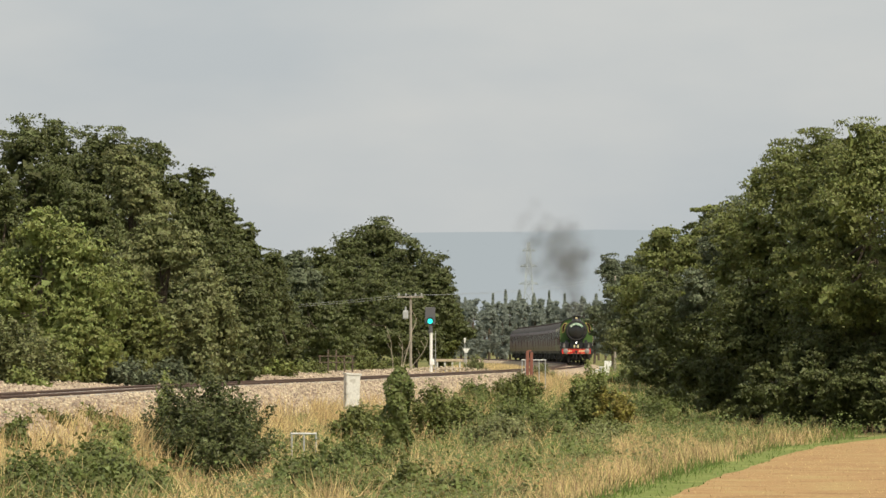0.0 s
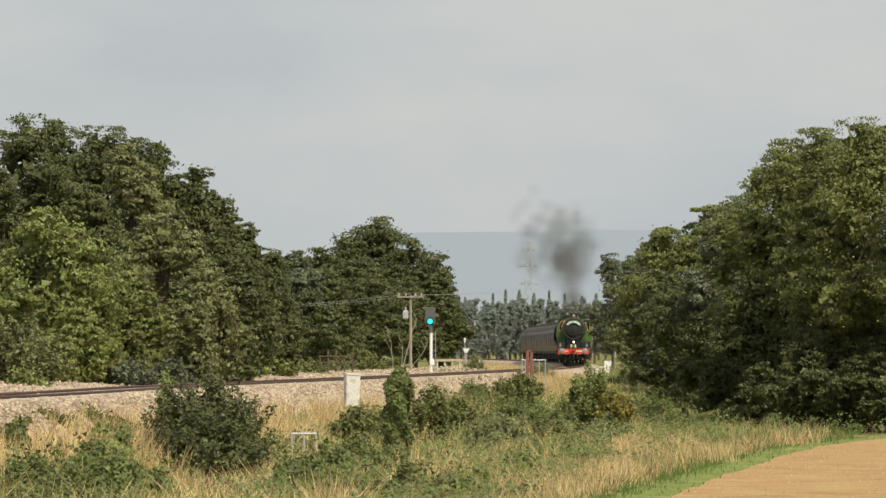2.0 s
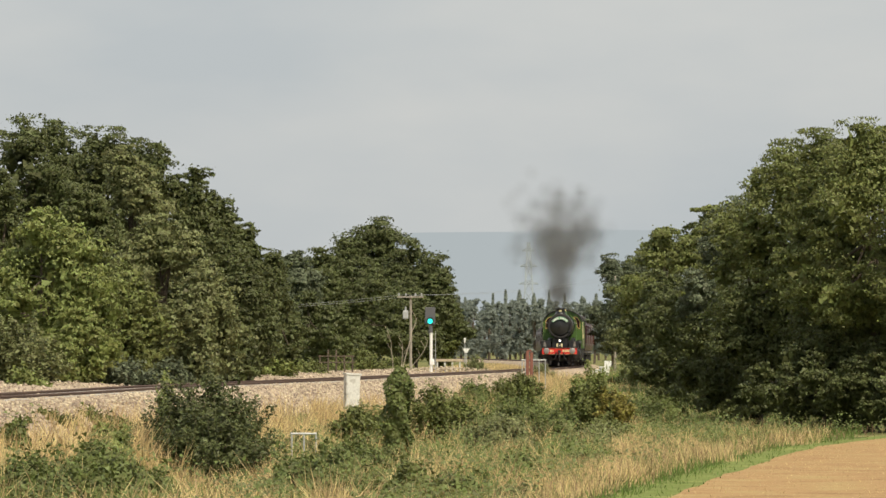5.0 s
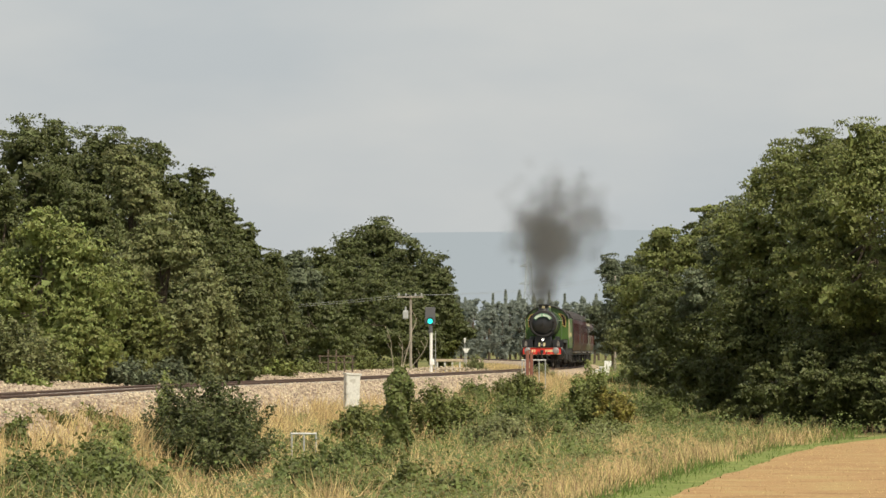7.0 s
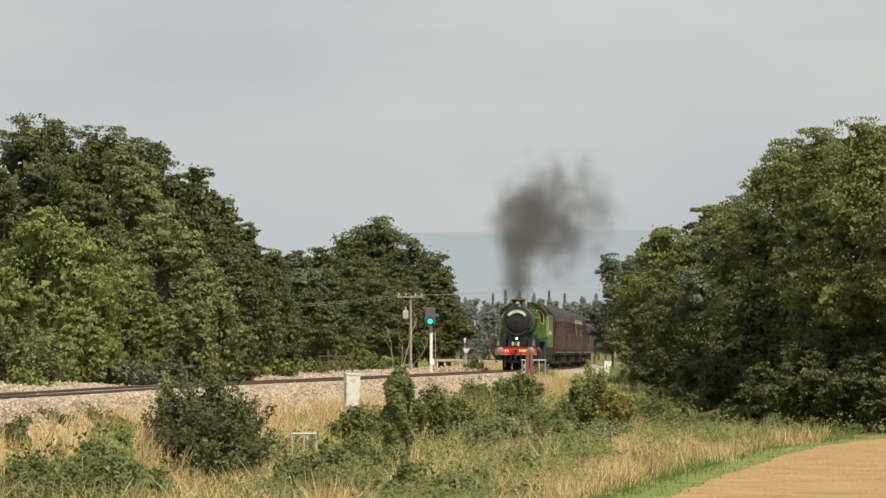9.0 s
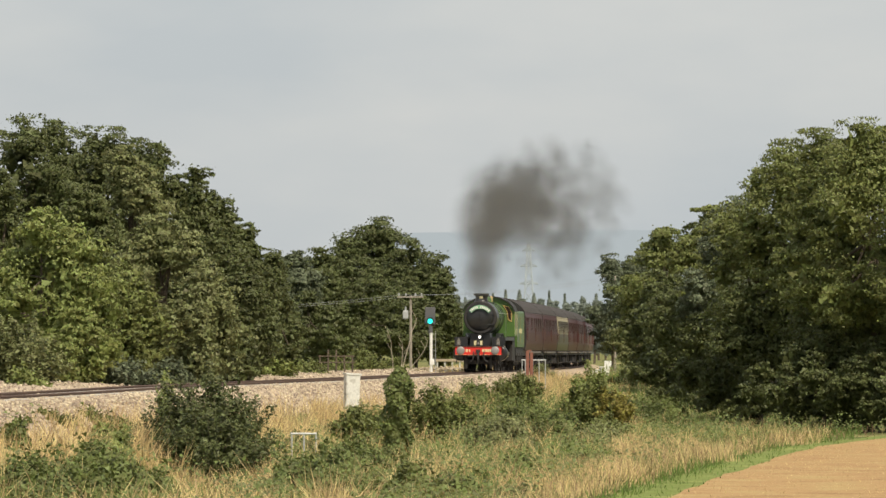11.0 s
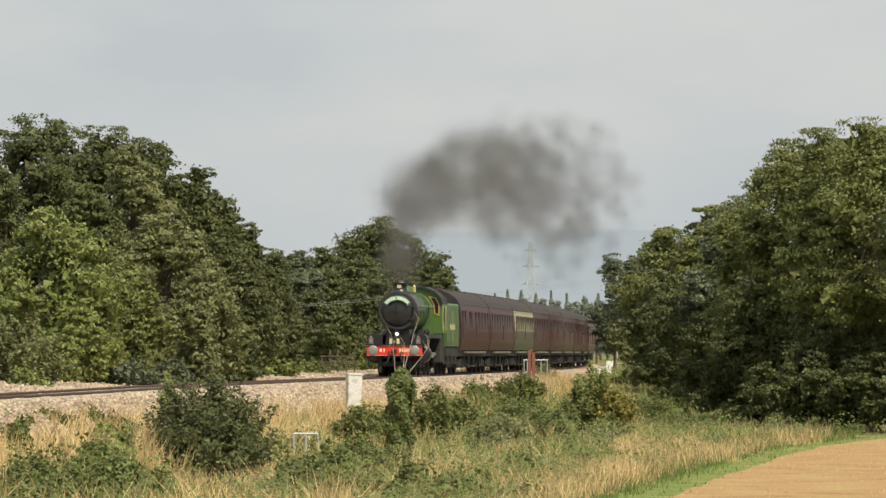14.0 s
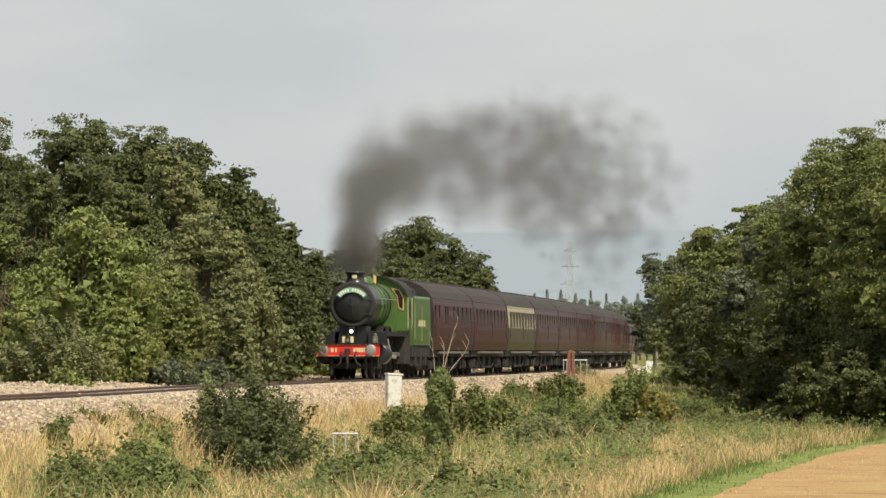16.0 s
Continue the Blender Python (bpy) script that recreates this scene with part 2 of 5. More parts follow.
def low_level(y):
    return -2.2 + 1.85 * smooth(268, 352, y)


def ground_z(x, y):
    off = x - track_x(y)
    n = noise.noise((x * 0.12, y * 0.05, 0.3)) * 0.22 + noise.noise((x * 0.45, y * 0.3, 2.0)) * 0.08
    if off < 0:
        z = -0.62 + 0.25 * smooth(-3, -7, off) if off > -7 else -0.37
        z += -0.25 * smooth(-1, 0, off)
        n *= smooth(-2.0, -5, off)
    else:
        z = -0.72 + (low_level(y) + 0.72) * smooth(2.0, 6.2, off) if off < 6.2 else low_level(y)
        n *= smooth(2.2, 4.5, off) * (1 - 0.75 * smooth(12, 16, off))
    far = smooth(600, 4000, math.hypot(x, y))
    return z + n + 6 * far


def build_ground():
    xs = np.concatenate([np.linspace(-4200, -120, 12), np.linspace(-100, -34, 12), np.linspace(-32, 34, 133), np.linspace(40, 120, 12), np.linspace(160, 4200, 12)])
    ys = np.concatenate([np.linspace(-2500, -50, 8), np.linspace(0, 84, 13), np.linspace(86, 392, 210), np.linspace(398, 820, 64), np.linspace(800, 4600, 24)])
    v = [(x + (track_x(y) if 60 < y < 900 and abs(x) < 40 else 0), y, 0) for y in ys for x in xs]
    v = [(x, y, ground_z(x, y)) for x, y, _ in v]
    nx = len(xs)
    f = [(j * nx + i, j * nx + i + 1, (j + 1) * nx + i + 1, (j + 1) * nx + i) for j in range(len(ys) - 1) for i in range(nx - 1)]
    ob = quick_mesh("ground", v, f, M_GROUND)
    ob.data.polygons.foreach_set("use_smooth", [True] * len(ob.data.polygons))
    return tagged(ob, "rough grassy ground of a railway bank and fields", "ground", kind="structure")


build_ground()


# ================= track =================
def strip(name, outline, y0, y1, step, material, smooth_it=False):
    """A bed of cross-section (offset, height) that follows the track."""
    ys = np.arange(y0, y1 + step, step)
    k = len(outline)
    v = [(track_x(y) + o, y, z) for y in ys for o, z in outline]
    f = [(j * k + i, j * k + i + 1, (j + 1) * k + i + 1, (j + 1) * k + i) for j in range(len(ys) - 1) for i in range(k - 1)]
    ob = quick_mesh(name, v, f, material)
    if smooth_it:
        ob.data.polygons.foreach_set("use_smooth", [True] * len(ob.data.polygons))
    return ob


def build_track():
    bed = strip("ballast_bed", [(-3.1, -0.95), (-2.3, -0.38), (-1.9, -0.15), (-1.2, -0.125), (0, -0.14), (1.2, -0.125), (1.8, -0.16), (2.3, -0.46), (3.3, -1.12)],
                70, 1000, 1.5, M_BALLAST)
    tagged(bed, "pale pinkish grey crushed stone ballast bed", "ballast", kind="structure")
    for side in (-1, 1):
        c = side * 0.7535
        rail = strip("rail", [(c - 0.07, -0.16), (c - 0.02, -0.13), (c - 0.012, -0.045), (c - 0.036, -0.035), (c - 0.036, 0), (c + 0.036, 0),
                              (c + 0.036, -0.035), (c + 0.012, -0.045), (c + 0.02, -0.13), (c + 0.07, -0.16)], 70, 1000, 3.0, M_RAIL)
        tagged(rail, "rusty brown steel running rail on ballast", "rail", group="rails", kind="structure")
    cess = strip("ballast_cess", [(-7.4, -0.62), (-5.8, 0.05), (-4.6, 0.09), (-3.0, 0.02), (-1.95, -0.12), (-1.8, -0.25)], 70, 316, 1.5, M_BALLAST)
    tagged(cess, "grey crushed stone ledge behind the track", "ballast", kind="structure")
    # loose stones of the shoulder
    rng = np.random.default_rng(4)
    n = 26000
    y = 105 + (rng.random(n) ** 1.3) * 260
    off = np.where(rng.random(n) < 0.78, rng.uniform(0.85, 3.15, n), rng.uniform(-5.6, 0.6, n))
    prof_o = np.array([-5.8, -4.6, -3.0, -1.9, -1.2, 0, 1.2, 1.8, 2.3, 3.3])
    prof_z = np.array([0.05, 0.09, 0.02, -0.12, -0.125, -0.14, -0.125, -0.16, -0.46, -1.12])
    z = np.interp(off, prof_o, prof_z) + 0.012
    x = np.array([track_x(q) for q in y]) + off
    c = np.stack([x, y, z], 1)
    tet = np.array([[1, 1, 1], [-1, -1, 1], [-1, 1, -1], [1, -1, -1]], float)
    v = c[:, None, :] + tet[None] * rng.uniform(0.018, 0.05, (n, 1, 3)) + rng.normal(0, 0.012, (n, 4, 3))
    f = (np.arange(n) * 4)[:, None, None] + np.array([[0, 1, 2], [0, 3, 1], [0, 2, 3], [1, 3, 2]])[None]
    tagged(quick_mesh("ballast_stones", v.reshape(-1, 3), f.reshape(-1, 3), M_STONE), "loose crushed ballast stones on the track shoulder", "stones", kind="stuff")


build_track()


def build_sleepers():
    bm = bmesh.new()
    box(bm, -1.25, 1.25, -0.13, 0.13, -0.24, -0.075, 0.02)
    bed = tagged(new("sleeper_row"), "row of grey concrete sleepers in ballast", "sleepers", kind="structure")
    first = part("sleeper", bm, M_SLEEPER, bed)
    for i in range(300):
        y = 128 + i * 0.7
        ob = first if i == 0 else new("sleeper", first.data)
        ob.parent = bed
        ob.matrix_basis = pose(track_x(y), y, 0, 0, 0, -math.degrees(math.atan(float(TRACK.deriv()(y)))))


build_sleepers()


# ================= trees and bushes =================
def crown_points(rng, h0, h1, rx, ry, lobes, n):
    """Leaf places and outward directions for an uneven crown made of many lobes."""
    cs, ns = [], []
    H = h1 - h0
    lob = []
    zc, rz = h0 + H * 0.5, H * 0.5
    for i in range(lobes):
        d = unit(rng.normal(0, 1, (1, 3)))[0]
        size = rng.uniform(0.20, 0.38) * min(rx, rz)
        egg = 1.06 - 0.30 * max(0, d[2])
        k = rng.uniform(0.55, 1.0)
        lob.append((np.array([d[0] * (rx * egg - size) * k, d[1] * (ry * egg - size) * k, zc + d[2] * (rz - size) * (k if d[2] < 0 else rng.uniform(0.8, 1.0))]), size))
    lob.append((np.array([rng.normal(0, 0.10) * rx, 0, h1 - 0.24 * min(rx, rz)]), 0.27 * min(rx, rz)))
    per = n // len(lob)
    mid = np.array([0, 0, zc])
    for c, s in lob:
        k = max(6, int(9 + 4 * s))
        d = unit(rng.normal(0, 1, (k, 3)) + 0.7 * unit((c - mid)[None]) + np.array([0, -0.15, 0.25]))
        cc = c + d * s * rng.uniform(0.62, 1.18, (k, 1))
        rad = s * rng.uniform(0.20, 0.48, (k, 1))
        idx = rng.integers(0, k, per)
        e = unit(rng.normal(0, 1, (per, 3)) + 0.45 * d[idx] + np.array([0, 0, 0.6]))
        p = cc[idx] + e * rad[idx] * rng.uniform(0.35, 1.0, (per, 1)) ** 0.7 * np.array([1.45, 1.45, 0.62])
        stray = rng.random((per, 1)) < 0.05
        p = p + stray * (rng.normal(0, 0.17, (per, 3)) * s ** 0.5 + d[idx] * s * 0.10)
        cs.append(p)
        ns.append(e + 0.25 * d[idx])
    cs, ns = np.concatenate(cs), np.concatenate(ns)
    ok = (cs[:, 2] > h0 * 0.5) & (cs[:, 2] < h1 + 0.15)
    return cs[ok], ns[ok], lob


def inner_leaves(rng, lob, per, low, high):
    """Places of the close-set shoots inside the lobes, which stop the daylight."""
    cs = []
    for c, s in lob:
        d = unit(rng.normal(0, 1, (per, 3)))
        cs.append(c + d * s * rng.uniform(0.25, 0.72, (per, 1)))
    cs = np.concatenate(cs)
    return cs[(cs[:, 2] > low) & (cs[:, 2] < high)]


def spray_points(rng, h, r, n):
    """Leaf places along many shoots that spread upward from one base, for shrubs."""
    cs, ns, shoots = [], [], []
    count = 46
    for i in range(count):
        ang = rng.uniform(0, 2 * math.pi)
        lean = rng.uniform(0.0, 1.0) ** 0.7
        d = np.array([math.cos(ang) * lean * r, math.sin(ang) * lean * r, h * (1.0 - 0.45 * lean ** 1.8) * rng.uniform(0.66, 1.0)])
        shoots.append(d)
        k = n // count
        u = rng.uniform(0.12, 1.0, (k, 1))
        p = d * u * np.array([1, 1, 1.0]) + rng.normal(0, 1, (k, 3)) * (0.04 + 0.11 * r * (1.15 - u))
        cs.append(p)
        ns.append(np.tile(d / h * 0.5 + np.array([0, -0.2, 0.6]), (k, 1)))
    cs, ns = np.concatenate(cs), np.concatenate(ns)
    cs[:, 2] = np.abs(cs[:, 2])
    return cs, ns, shoots


def limbs(bm, base, lob, rng, trunk_r, height):
    fork = Vector((rng.normal(0, 0.1), 0, height * 0.35))
    tube(bm, base, fork, trunk_r, trunk_r * 0.75, 7)
    tube(bm, fork, (rng.normal(0, 0.2), 0, height * 0.8), trunk_r * 0.7, trunk_r * 0.15, 6)
    for c, s in lob[::2]:
        tube(bm, fork.lerp(Vector((0, 0, height * 0.7)), rng.random()), c, trunk_r * 0.3, trunk_r * 0.06, 5)


def tree(x, y, height, width, leaf, seed, label, low=0.06, n=7000, size=0.13, category="tree", name="tree", base=None, lobes=30, group=""):
    rng = np.random.default_rng(seed)
    z = ground_z(x, y) if base is None else base
    t = tagged(new(name), label, category, group=group)
    t.matrix_basis = pose(x, y, z - 0.03, 0, 0, rng.uniform(-30, 30))
    shoots = None
    if category == "tree":
        cs, ns, lob = crown_points(rng, height * low, height, width / 2, width / 2, lobes, n)
    else:
        cs, ns, shoots = spray_points(rng, height, width / 2, n)
    if category == "tree":
        inner = inner_leaves(rng, lob, 120, height * low * 0.5, height * 0.97)
        cs, ns = np.concatenate([cs, inner]), np.concatenate([ns, rng.normal(0, 1, (len(inner), 3))])
        sz = np.concatenate([size * rng.uniform(0.6, 1.25, len(cs) - len(inner)), rng.uniform(0.14, 0.22, len(inner)) * (width / 10 + 0.4)])
    else:
        sz = size * rng.uniform(0.6, 1.25, len(cs))
    leaves("crown" if category == "tree" else "foliage", cs, ns, sz, leaf, rng, t, jitter=0.62)
    bm = bmesh.new()
    if shoots is None:
        limbs(bm, (0, 0, -0.1), lob, rng, max(0.03, height * 0.022), height)
    else:
        for d in shoots[::2]:
            tube(bm, (0, 0, -0.1), d * 0.92, 0.018, 0.005, 5)
    part("trunk" if category == "tree" else "stem", bm, M_BARK, t)
    return t


LEAF = {"O": (M_OAK, "dense dark green broadleaf tree beside the railway"), "A": (M_ASH, "mid green broadleaf tree in full leaf"),
        "L": (M_LIME, "sunlit bright green broadleaf tree at the wood edge"), "V": (M_OLIVE, "olive green tree with seed clusters"),
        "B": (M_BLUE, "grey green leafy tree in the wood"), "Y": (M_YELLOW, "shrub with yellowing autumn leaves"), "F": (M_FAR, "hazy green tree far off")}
planted = [0]


def plant(x, y, top, wid, kind, n=7000, size=0.115, low=0.03):
    """A tree whose crown reaches up to the level top."""
    m, lab = LEAF[kind]
    planted[0] += 1
    tree(x, y, top - ground_z(x, y), wid, m, 100 + planted[0], lab, low=low, n=int(n * (1.9 if kind != "F" else 1)), size=size * 0.80, group="lineside trees" if kind != "F" else "far trees")


def shrub(x, y, top, wid, kind, n=2000, size=0.09):
    m, lab = LEAF[kind]
    planted[0] += 1
    tree(x, y, top - ground_z(x, y), wid, m, 300 + planted[0], lab.replace("tree", "shrub").replace("broadleaf ", "leafy "), low=0.02, n=int(n * 1.5), size=size * 0.9,
         category="bush", name="bush", lobes=18, group="lineside bushes")


plant(-18.67, 227.8, 9.77, 7.2, 'O', 17000, 0.088)
plant(-14.16, 234.3, 9.7, 6.42, 'O', 16155, 0.088)
plant(-9.42, 228.9, 7.88, 3.62, 'O', 7689, 0.088)
plant(-8.39, 231.0, 6.89, 3.41, 'O', 6516, 0.088)
plant(-7.67, 237.6, 5.9, 3.01, 'O', 5105, 0.088)
plant(-6.91, 246.4, 4.95, 2.6, 'O', 3881, 0.088)
plant(-11.25, 229.9, 8.86, 4.85, 'O', 11318, 0.088)
plant(-15.47, 229.9, 9.77, 8.0, 'O', 17000, 0.088)
plant(-12.64, 232.1, 9.4, 6.36, 'O', 15593, 0.088)
plant(-10.32, 225.6, 8.34, 4.52, 'O', 10046, 0.088)
plant(-8.98, 225.6, 7.06, 4.04, 'O', 7876, 0.088)
plant(-8.25, 234.3, 6.39, 3.21, 'O', 5792, 0.088)
plant(-7.57, 236.5, 4.97, 2.99, 'O', 4483, 0.088)
plant(-11.02, 219.0, 8.25, 4.16, 'V', 9158, 0.088)
plant(-9.42, 208.0, 5.54, 5.04, 'V', 8176, 0.088)
plant(-12.8, 216.8, 6.82, 5.49, 'O', 10402, 0.088)
plant(-7.45, 223.4, 4.24, 3.53, 'O', 4739, 0.088)
plant(-7.44, 262.8, 5.29, 3.6, 'O', 5645, 0.088)
plant(-12.67, 194.9, 5.48, 5.96, 'L', 9583, 0.088)
plant(-15.6, 199.3, 5.07, 5.04, 'A', 7665, 0.088)
plant(-10.4, 199.3, 3.8, 3.57, 'A', 4454, 0.088)
plant(-8.15, 204.8, 3.68, 3.24, 'V', 3955, 0.088)
plant(-15.94, 219.0, 7.48, 5.54, 'O', 11294, 0.088)
plant(-7.71, 219.0, 2.47, 3.23, 'O', 3800, 0.088)
plant(-11.73, 192.7, 2.47, 4.06, 'L', 3904, 0.088)
plant(-8.83, 358.1, 6.75, 5.66, 'B', 10653, 0.12)
plant(-7.52, 374.5, 7.28, 5.92, 'O', 11816, 0.12)
plant(-5.96, 396.4, 8.2, 6.27, 'O', 13747, 0.12)
plant(-4.33, 407.3, 9.85, 9.02, 'O', 17000, 0.12)
plant(-1.81, 401.9, 8.3, 7.2, 'O', 15951, 0.12)
plant(-0.29, 398.6, 6.3, 4.62, 'O', 8248, 0.12)
plant(-4.94, 374.5, 5.91, 7.9, 'O', 13429, 0.12)
plant(-2.63, 387.6, 5.37, 6.95, 'O', 11007, 0.12)
plant(-7.61, 347.1, 4.28, 6.22, 'O', 8399, 0.12)
plant(0.04, 398.6, 4.4, 2.52, 'A', 3800, 0.12)
plant(-6.09, 361.3, 3.09, 5.71, 'O', 6252, 0.12)
plant(12.09, 438.0, 7.87, 4.62, 'B', 9799, 0.12)
plant(13.2, 416.1, 7.79, 5.7, 'B', 12003, 0.12)
plant(13.65, 377.8, 8.65, 6.77, 'A', 15504, 0.12)
plant(12.85, 296.1, 7.9, 5.4, 'A', 13667, 0.12, low=0.20)
plant(12.92, 273.1, 7.79, 5.57, 'B', 11869, 0.088, low=0.20)
plant(14.86, 257.8, 9.8, 7.4, 'A', 17000, 0.088, low=0.20)
plant(17.37, 249.0, 10.40, 9.10, 'A', 17000, 0.088, low=0.20)
plant(20.32, 244.7, 9.59, 7.90, 'A', 17000, 0.088, low=0.20)
plant(16.17, 253.4, 10.08, 7.08, 'A', 17000, 0.088, low=0.20)
plant(13.37, 262.2, 8.76, 5.63, 'A', 13215, 0.088, low=0.20)
plant(11.16, 323.7, 0.05, 5.06, 'O', 3800, 0.12)
plant(12.12, 293.1, -0.13, 5.18, 'O', 3800, 0.088)
plant(13.13, 272.3, 0.08, 5.37, 'O', 3800, 0.088)
plant(14.45, 260.2, -0.01, 5.40, 'O', 3800, 0.088)
plant(15.88, 252.6, -0.05, 5.24, 'O', 3800, 0.088)
plant(17.24, 247.1, 0.17, 5.13, 'O', 3800, 0.088)
plant(18.69, 243.8, 0.18, 5.06, 'O', 3800, 0.088)
# low trees under the overhang: dark leaf colour adds to their shade
plant(12.11, 317.6, 5.16, 7.03, 'O', 10824, 0.12)
plant(12.79, 275.6, 5.63, 8.02, 'O', 13031, 0.088)
plant(15.04, 258.0, 5.80, 8.84, 'O', 14686, 0.088)
plant(17.43, 251.5, 5.45, 7.83, 'O', 12420, 0.088)
plant(11.97, 366.8, 3.29, 5.03, 'V', 5717, 0.12)
plant(11.63, 297.8, 2.17, 5.97, 'O', 5348, 0.088)
plant(15.38, 248.2, 1.75, 7.72, 'O', 6210, 0.088)
plant(13.13, 262.4, 1.79, 7.08, 'O', 5756, 0.088)
plant(17.73, 246.0, 1.52, 6.63, 'O', 5005, 0.088)
def poplar(x, y, top, seed):
    """A slim pointed tree far off."""
    rng = np.random.default_rng(seed)
    base = ground_z(x, y)
    h = top - base
    t = tagged(new("tree"), "slim pointed hazy grey green tree far off", "tree", group="far trees")
    t.matrix_basis = pose(x, y, base)
    n = 1300
    z = h * (0.05 + 0.95 * rng.random(n) ** 1.1)
    a = rng.uniform(0, 2 * math.pi, n)
    k = (1.7 + 0.5 * math.sin(seed * 1.7)) * (1.02 - z / h) ** 0.75 * np.sqrt(rng.random(n)) * (0.8 + 0.3 * np.sin(z * 1.7 + seed))
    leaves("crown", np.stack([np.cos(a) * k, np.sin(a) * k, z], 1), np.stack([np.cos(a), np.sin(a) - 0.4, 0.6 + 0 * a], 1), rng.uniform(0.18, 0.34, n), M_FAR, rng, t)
    bm = bmesh.new()
    tube(bm, (0, 0, -0.1), (0, 0, h * 0.9), 0.25, 0.05, 6)
    part("trunk", bm, M_BARK, t)


# hazy woods and a row of poplars beyond the line
far_rng = random.Random(3)
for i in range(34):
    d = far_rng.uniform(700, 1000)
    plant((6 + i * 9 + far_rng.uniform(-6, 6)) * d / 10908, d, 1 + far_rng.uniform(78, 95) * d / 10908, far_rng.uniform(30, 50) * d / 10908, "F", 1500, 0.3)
for i, (x, top) in enumerate(((4.5, 12.1), (10.2, 12.9), (12.8, 13.7), (15.6, 13.6), (18.6, 12.9), (21.7, 13.5), (24.9, 12.9), (28.4, 12.3), (31.3, 12.9))):
    poplar(x * 1.0, 1260, top * 1.0, 500 + i)


def ivy(x, y, h, rad):
    """A dead trunk wrapped in ivy."""
    rng = np.random.default_rng(77)
    t = tagged(new("ivy_trunk"), "dead tree stump thickly wrapped in green ivy", "ivy")
    t.matrix_basis = pose(x, y, ground_z(x, y) - 0.05, 0, 2, 0)
    n = 5200
    z = h * rng.random(n)
    a = rng.uniform(0, 2 * math.pi, n)
    k = rad * (0.75 + 0.35 * np.sin(z * 4.1 + np.cos(a) * 1.3) * np.cos(a * 2 + z * 2)) * np.where(z > h * 0.88, (h - z) / (0.12 * h) * 0.7 + 0.3, 1.0) * rng.uniform(0.75, 1.1, n)
    c = np.stack([np.cos(a) * k, np.sin(a) * k, z], 1)
    leaves("foliage", c, np.stack([np.cos(a), np.sin(a), 0.5 + 0 * a], 1), rng.uniform(0.03, 0.065, n), M_BRAMBLE, rng, t, jitter=0.5, narrow=0.8)
    bm = bmesh.new()
    tube(bm, (0, 0, -0.1), (0.05, 0, h * 0.97), 0.13, 0.06, 8)
    part("trunk", bm, M_BARK, t)


ivy(-1.25, 164, 2.85, 0.42)

shrub(-12.72, 184.0, 2.4, 3.15, 'V', 11000, 0.075)
shrub(-12.09, 178.5, 0.72, 1.62, 'L', 3018, 0.075)
shrub(-10.43, 194.9, 1.2, 2.95, 'B', 9995, 0.075)
shrub(-11.73, 192.7, 1.05, 2.14, 'A', 5254, 0.075)
shrub(-9.04, 203.7, 0.96, 1.85, 'B', 3930, 0.075)
shrub(-7.09, 246.4, 1.38, 2.98, 'L', 10224, 0.075)
shrub(-7.7, 224.5, 0.65, 1.81, 'A', 3772, 0.075)
shrub(-4.12, 312.1, 1.31, 2.52, 'A', 7290, 0.075)
shrub(-5.08, 301.1, 0.81, 1.82, 'A', 3816, 0.075)
shrub(1.85, 361.3, 1.03, 1.46, 'V', 2600, 0.075)
shrub(-14.24, 184.0, 1.39, 2.23, 'V', 5701, 0.075)
shrub(-5.88, 268.3, 0.83, 2.16, 'A', 5387, 0.075)
shrub(-9.65, 197.1, 0.69, 1.39, 'A', 2600, 0.075)
shrub(-2.53, 328.5, 0.79, 2.32, 'A', 6183, 0.075)
shrub(-5.39, 140.3, 0.94, 3.32, 'O', 11000, 0.055)
shrub(-6.01, 141.3, 0.13, 2.42, 'O', 8057, 0.055)
shrub(-4.65, 139.3, 0.27, 2.25, 'O', 6935, 0.055)
shrub(-5.24, 138.3, 0.02, 2.79, 'O', 10680, 0.055)
shrub(-6.33, 141.3, 0.78, 0.57, 'L', 2600, 0.055)
shrub(-0.3, 205.9, 0.23, 2.08, 'A', 4957, 0.075)
shrub(-2.39, 194.9, -0.41, 1.77, 'A', 3598, 0.075)
shrub(0.42, 219.0, -0.35, 1.99, 'A', 4543, 0.075)
shrub(-2.81, 192.7, -0.63, 1.75, 'A', 3517, 0.075)
shrub(3.29, 273.8, 0.32, 2.48, 'A', 7101, 0.075)
shrub(5.27, 224.5, 0.77, 2.49, 'L', 7131, 0.075)
shrub(6.06, 223.4, -0.0, 2.03, 'Y', 4727, 0.075)
shrub(5.67, 223.9, 0.34, 2.48, 'A', 7093, 0.075)
shrub(5.84, 219.0, -1.15, 1.99, 'A', 4543, 0.075)
shrub(-2.02, 153.3, -1.21, 2.47, 'A', 7035, 0.055)
shrub(-3.06, 148.9, -1.42, 2.1, 'A', 5082, 0.055)
shrub(-1.08, 140.2, -1.66, 1.7, 'A', 3310, 0.055)
shrub(0.21, 140.2, -1.79, 0.99, 'O', 2600, 0.055)
shrub(2.07, 262.8, -0.61, 1.59, 'A', 2907, 0.075)
shrub(3.52, 246.4, -0.74, 1.99, 'A', 4544, 0.075)
shrub(10.72, 328.5, 0.49, 2.98, 'A', 10222, 0.075)
shrub(-8.27, 142.3, -0.92, 2.44, 'A', 6843, 0.055)
shrub(-9.09, 136.9, -1.1, 2.35, 'A', 6334, 0.055)
shrub(-7.41, 144.5, -1.01, 1.46, 'A', 2600, 0.055)
shrub(-9.6, 133.6, -1.17, 1.62, 'A', 3005, 0.055)
shrub(-2.29, 135.8, -1.58, 2.05, 'A', 4852, 0.055)
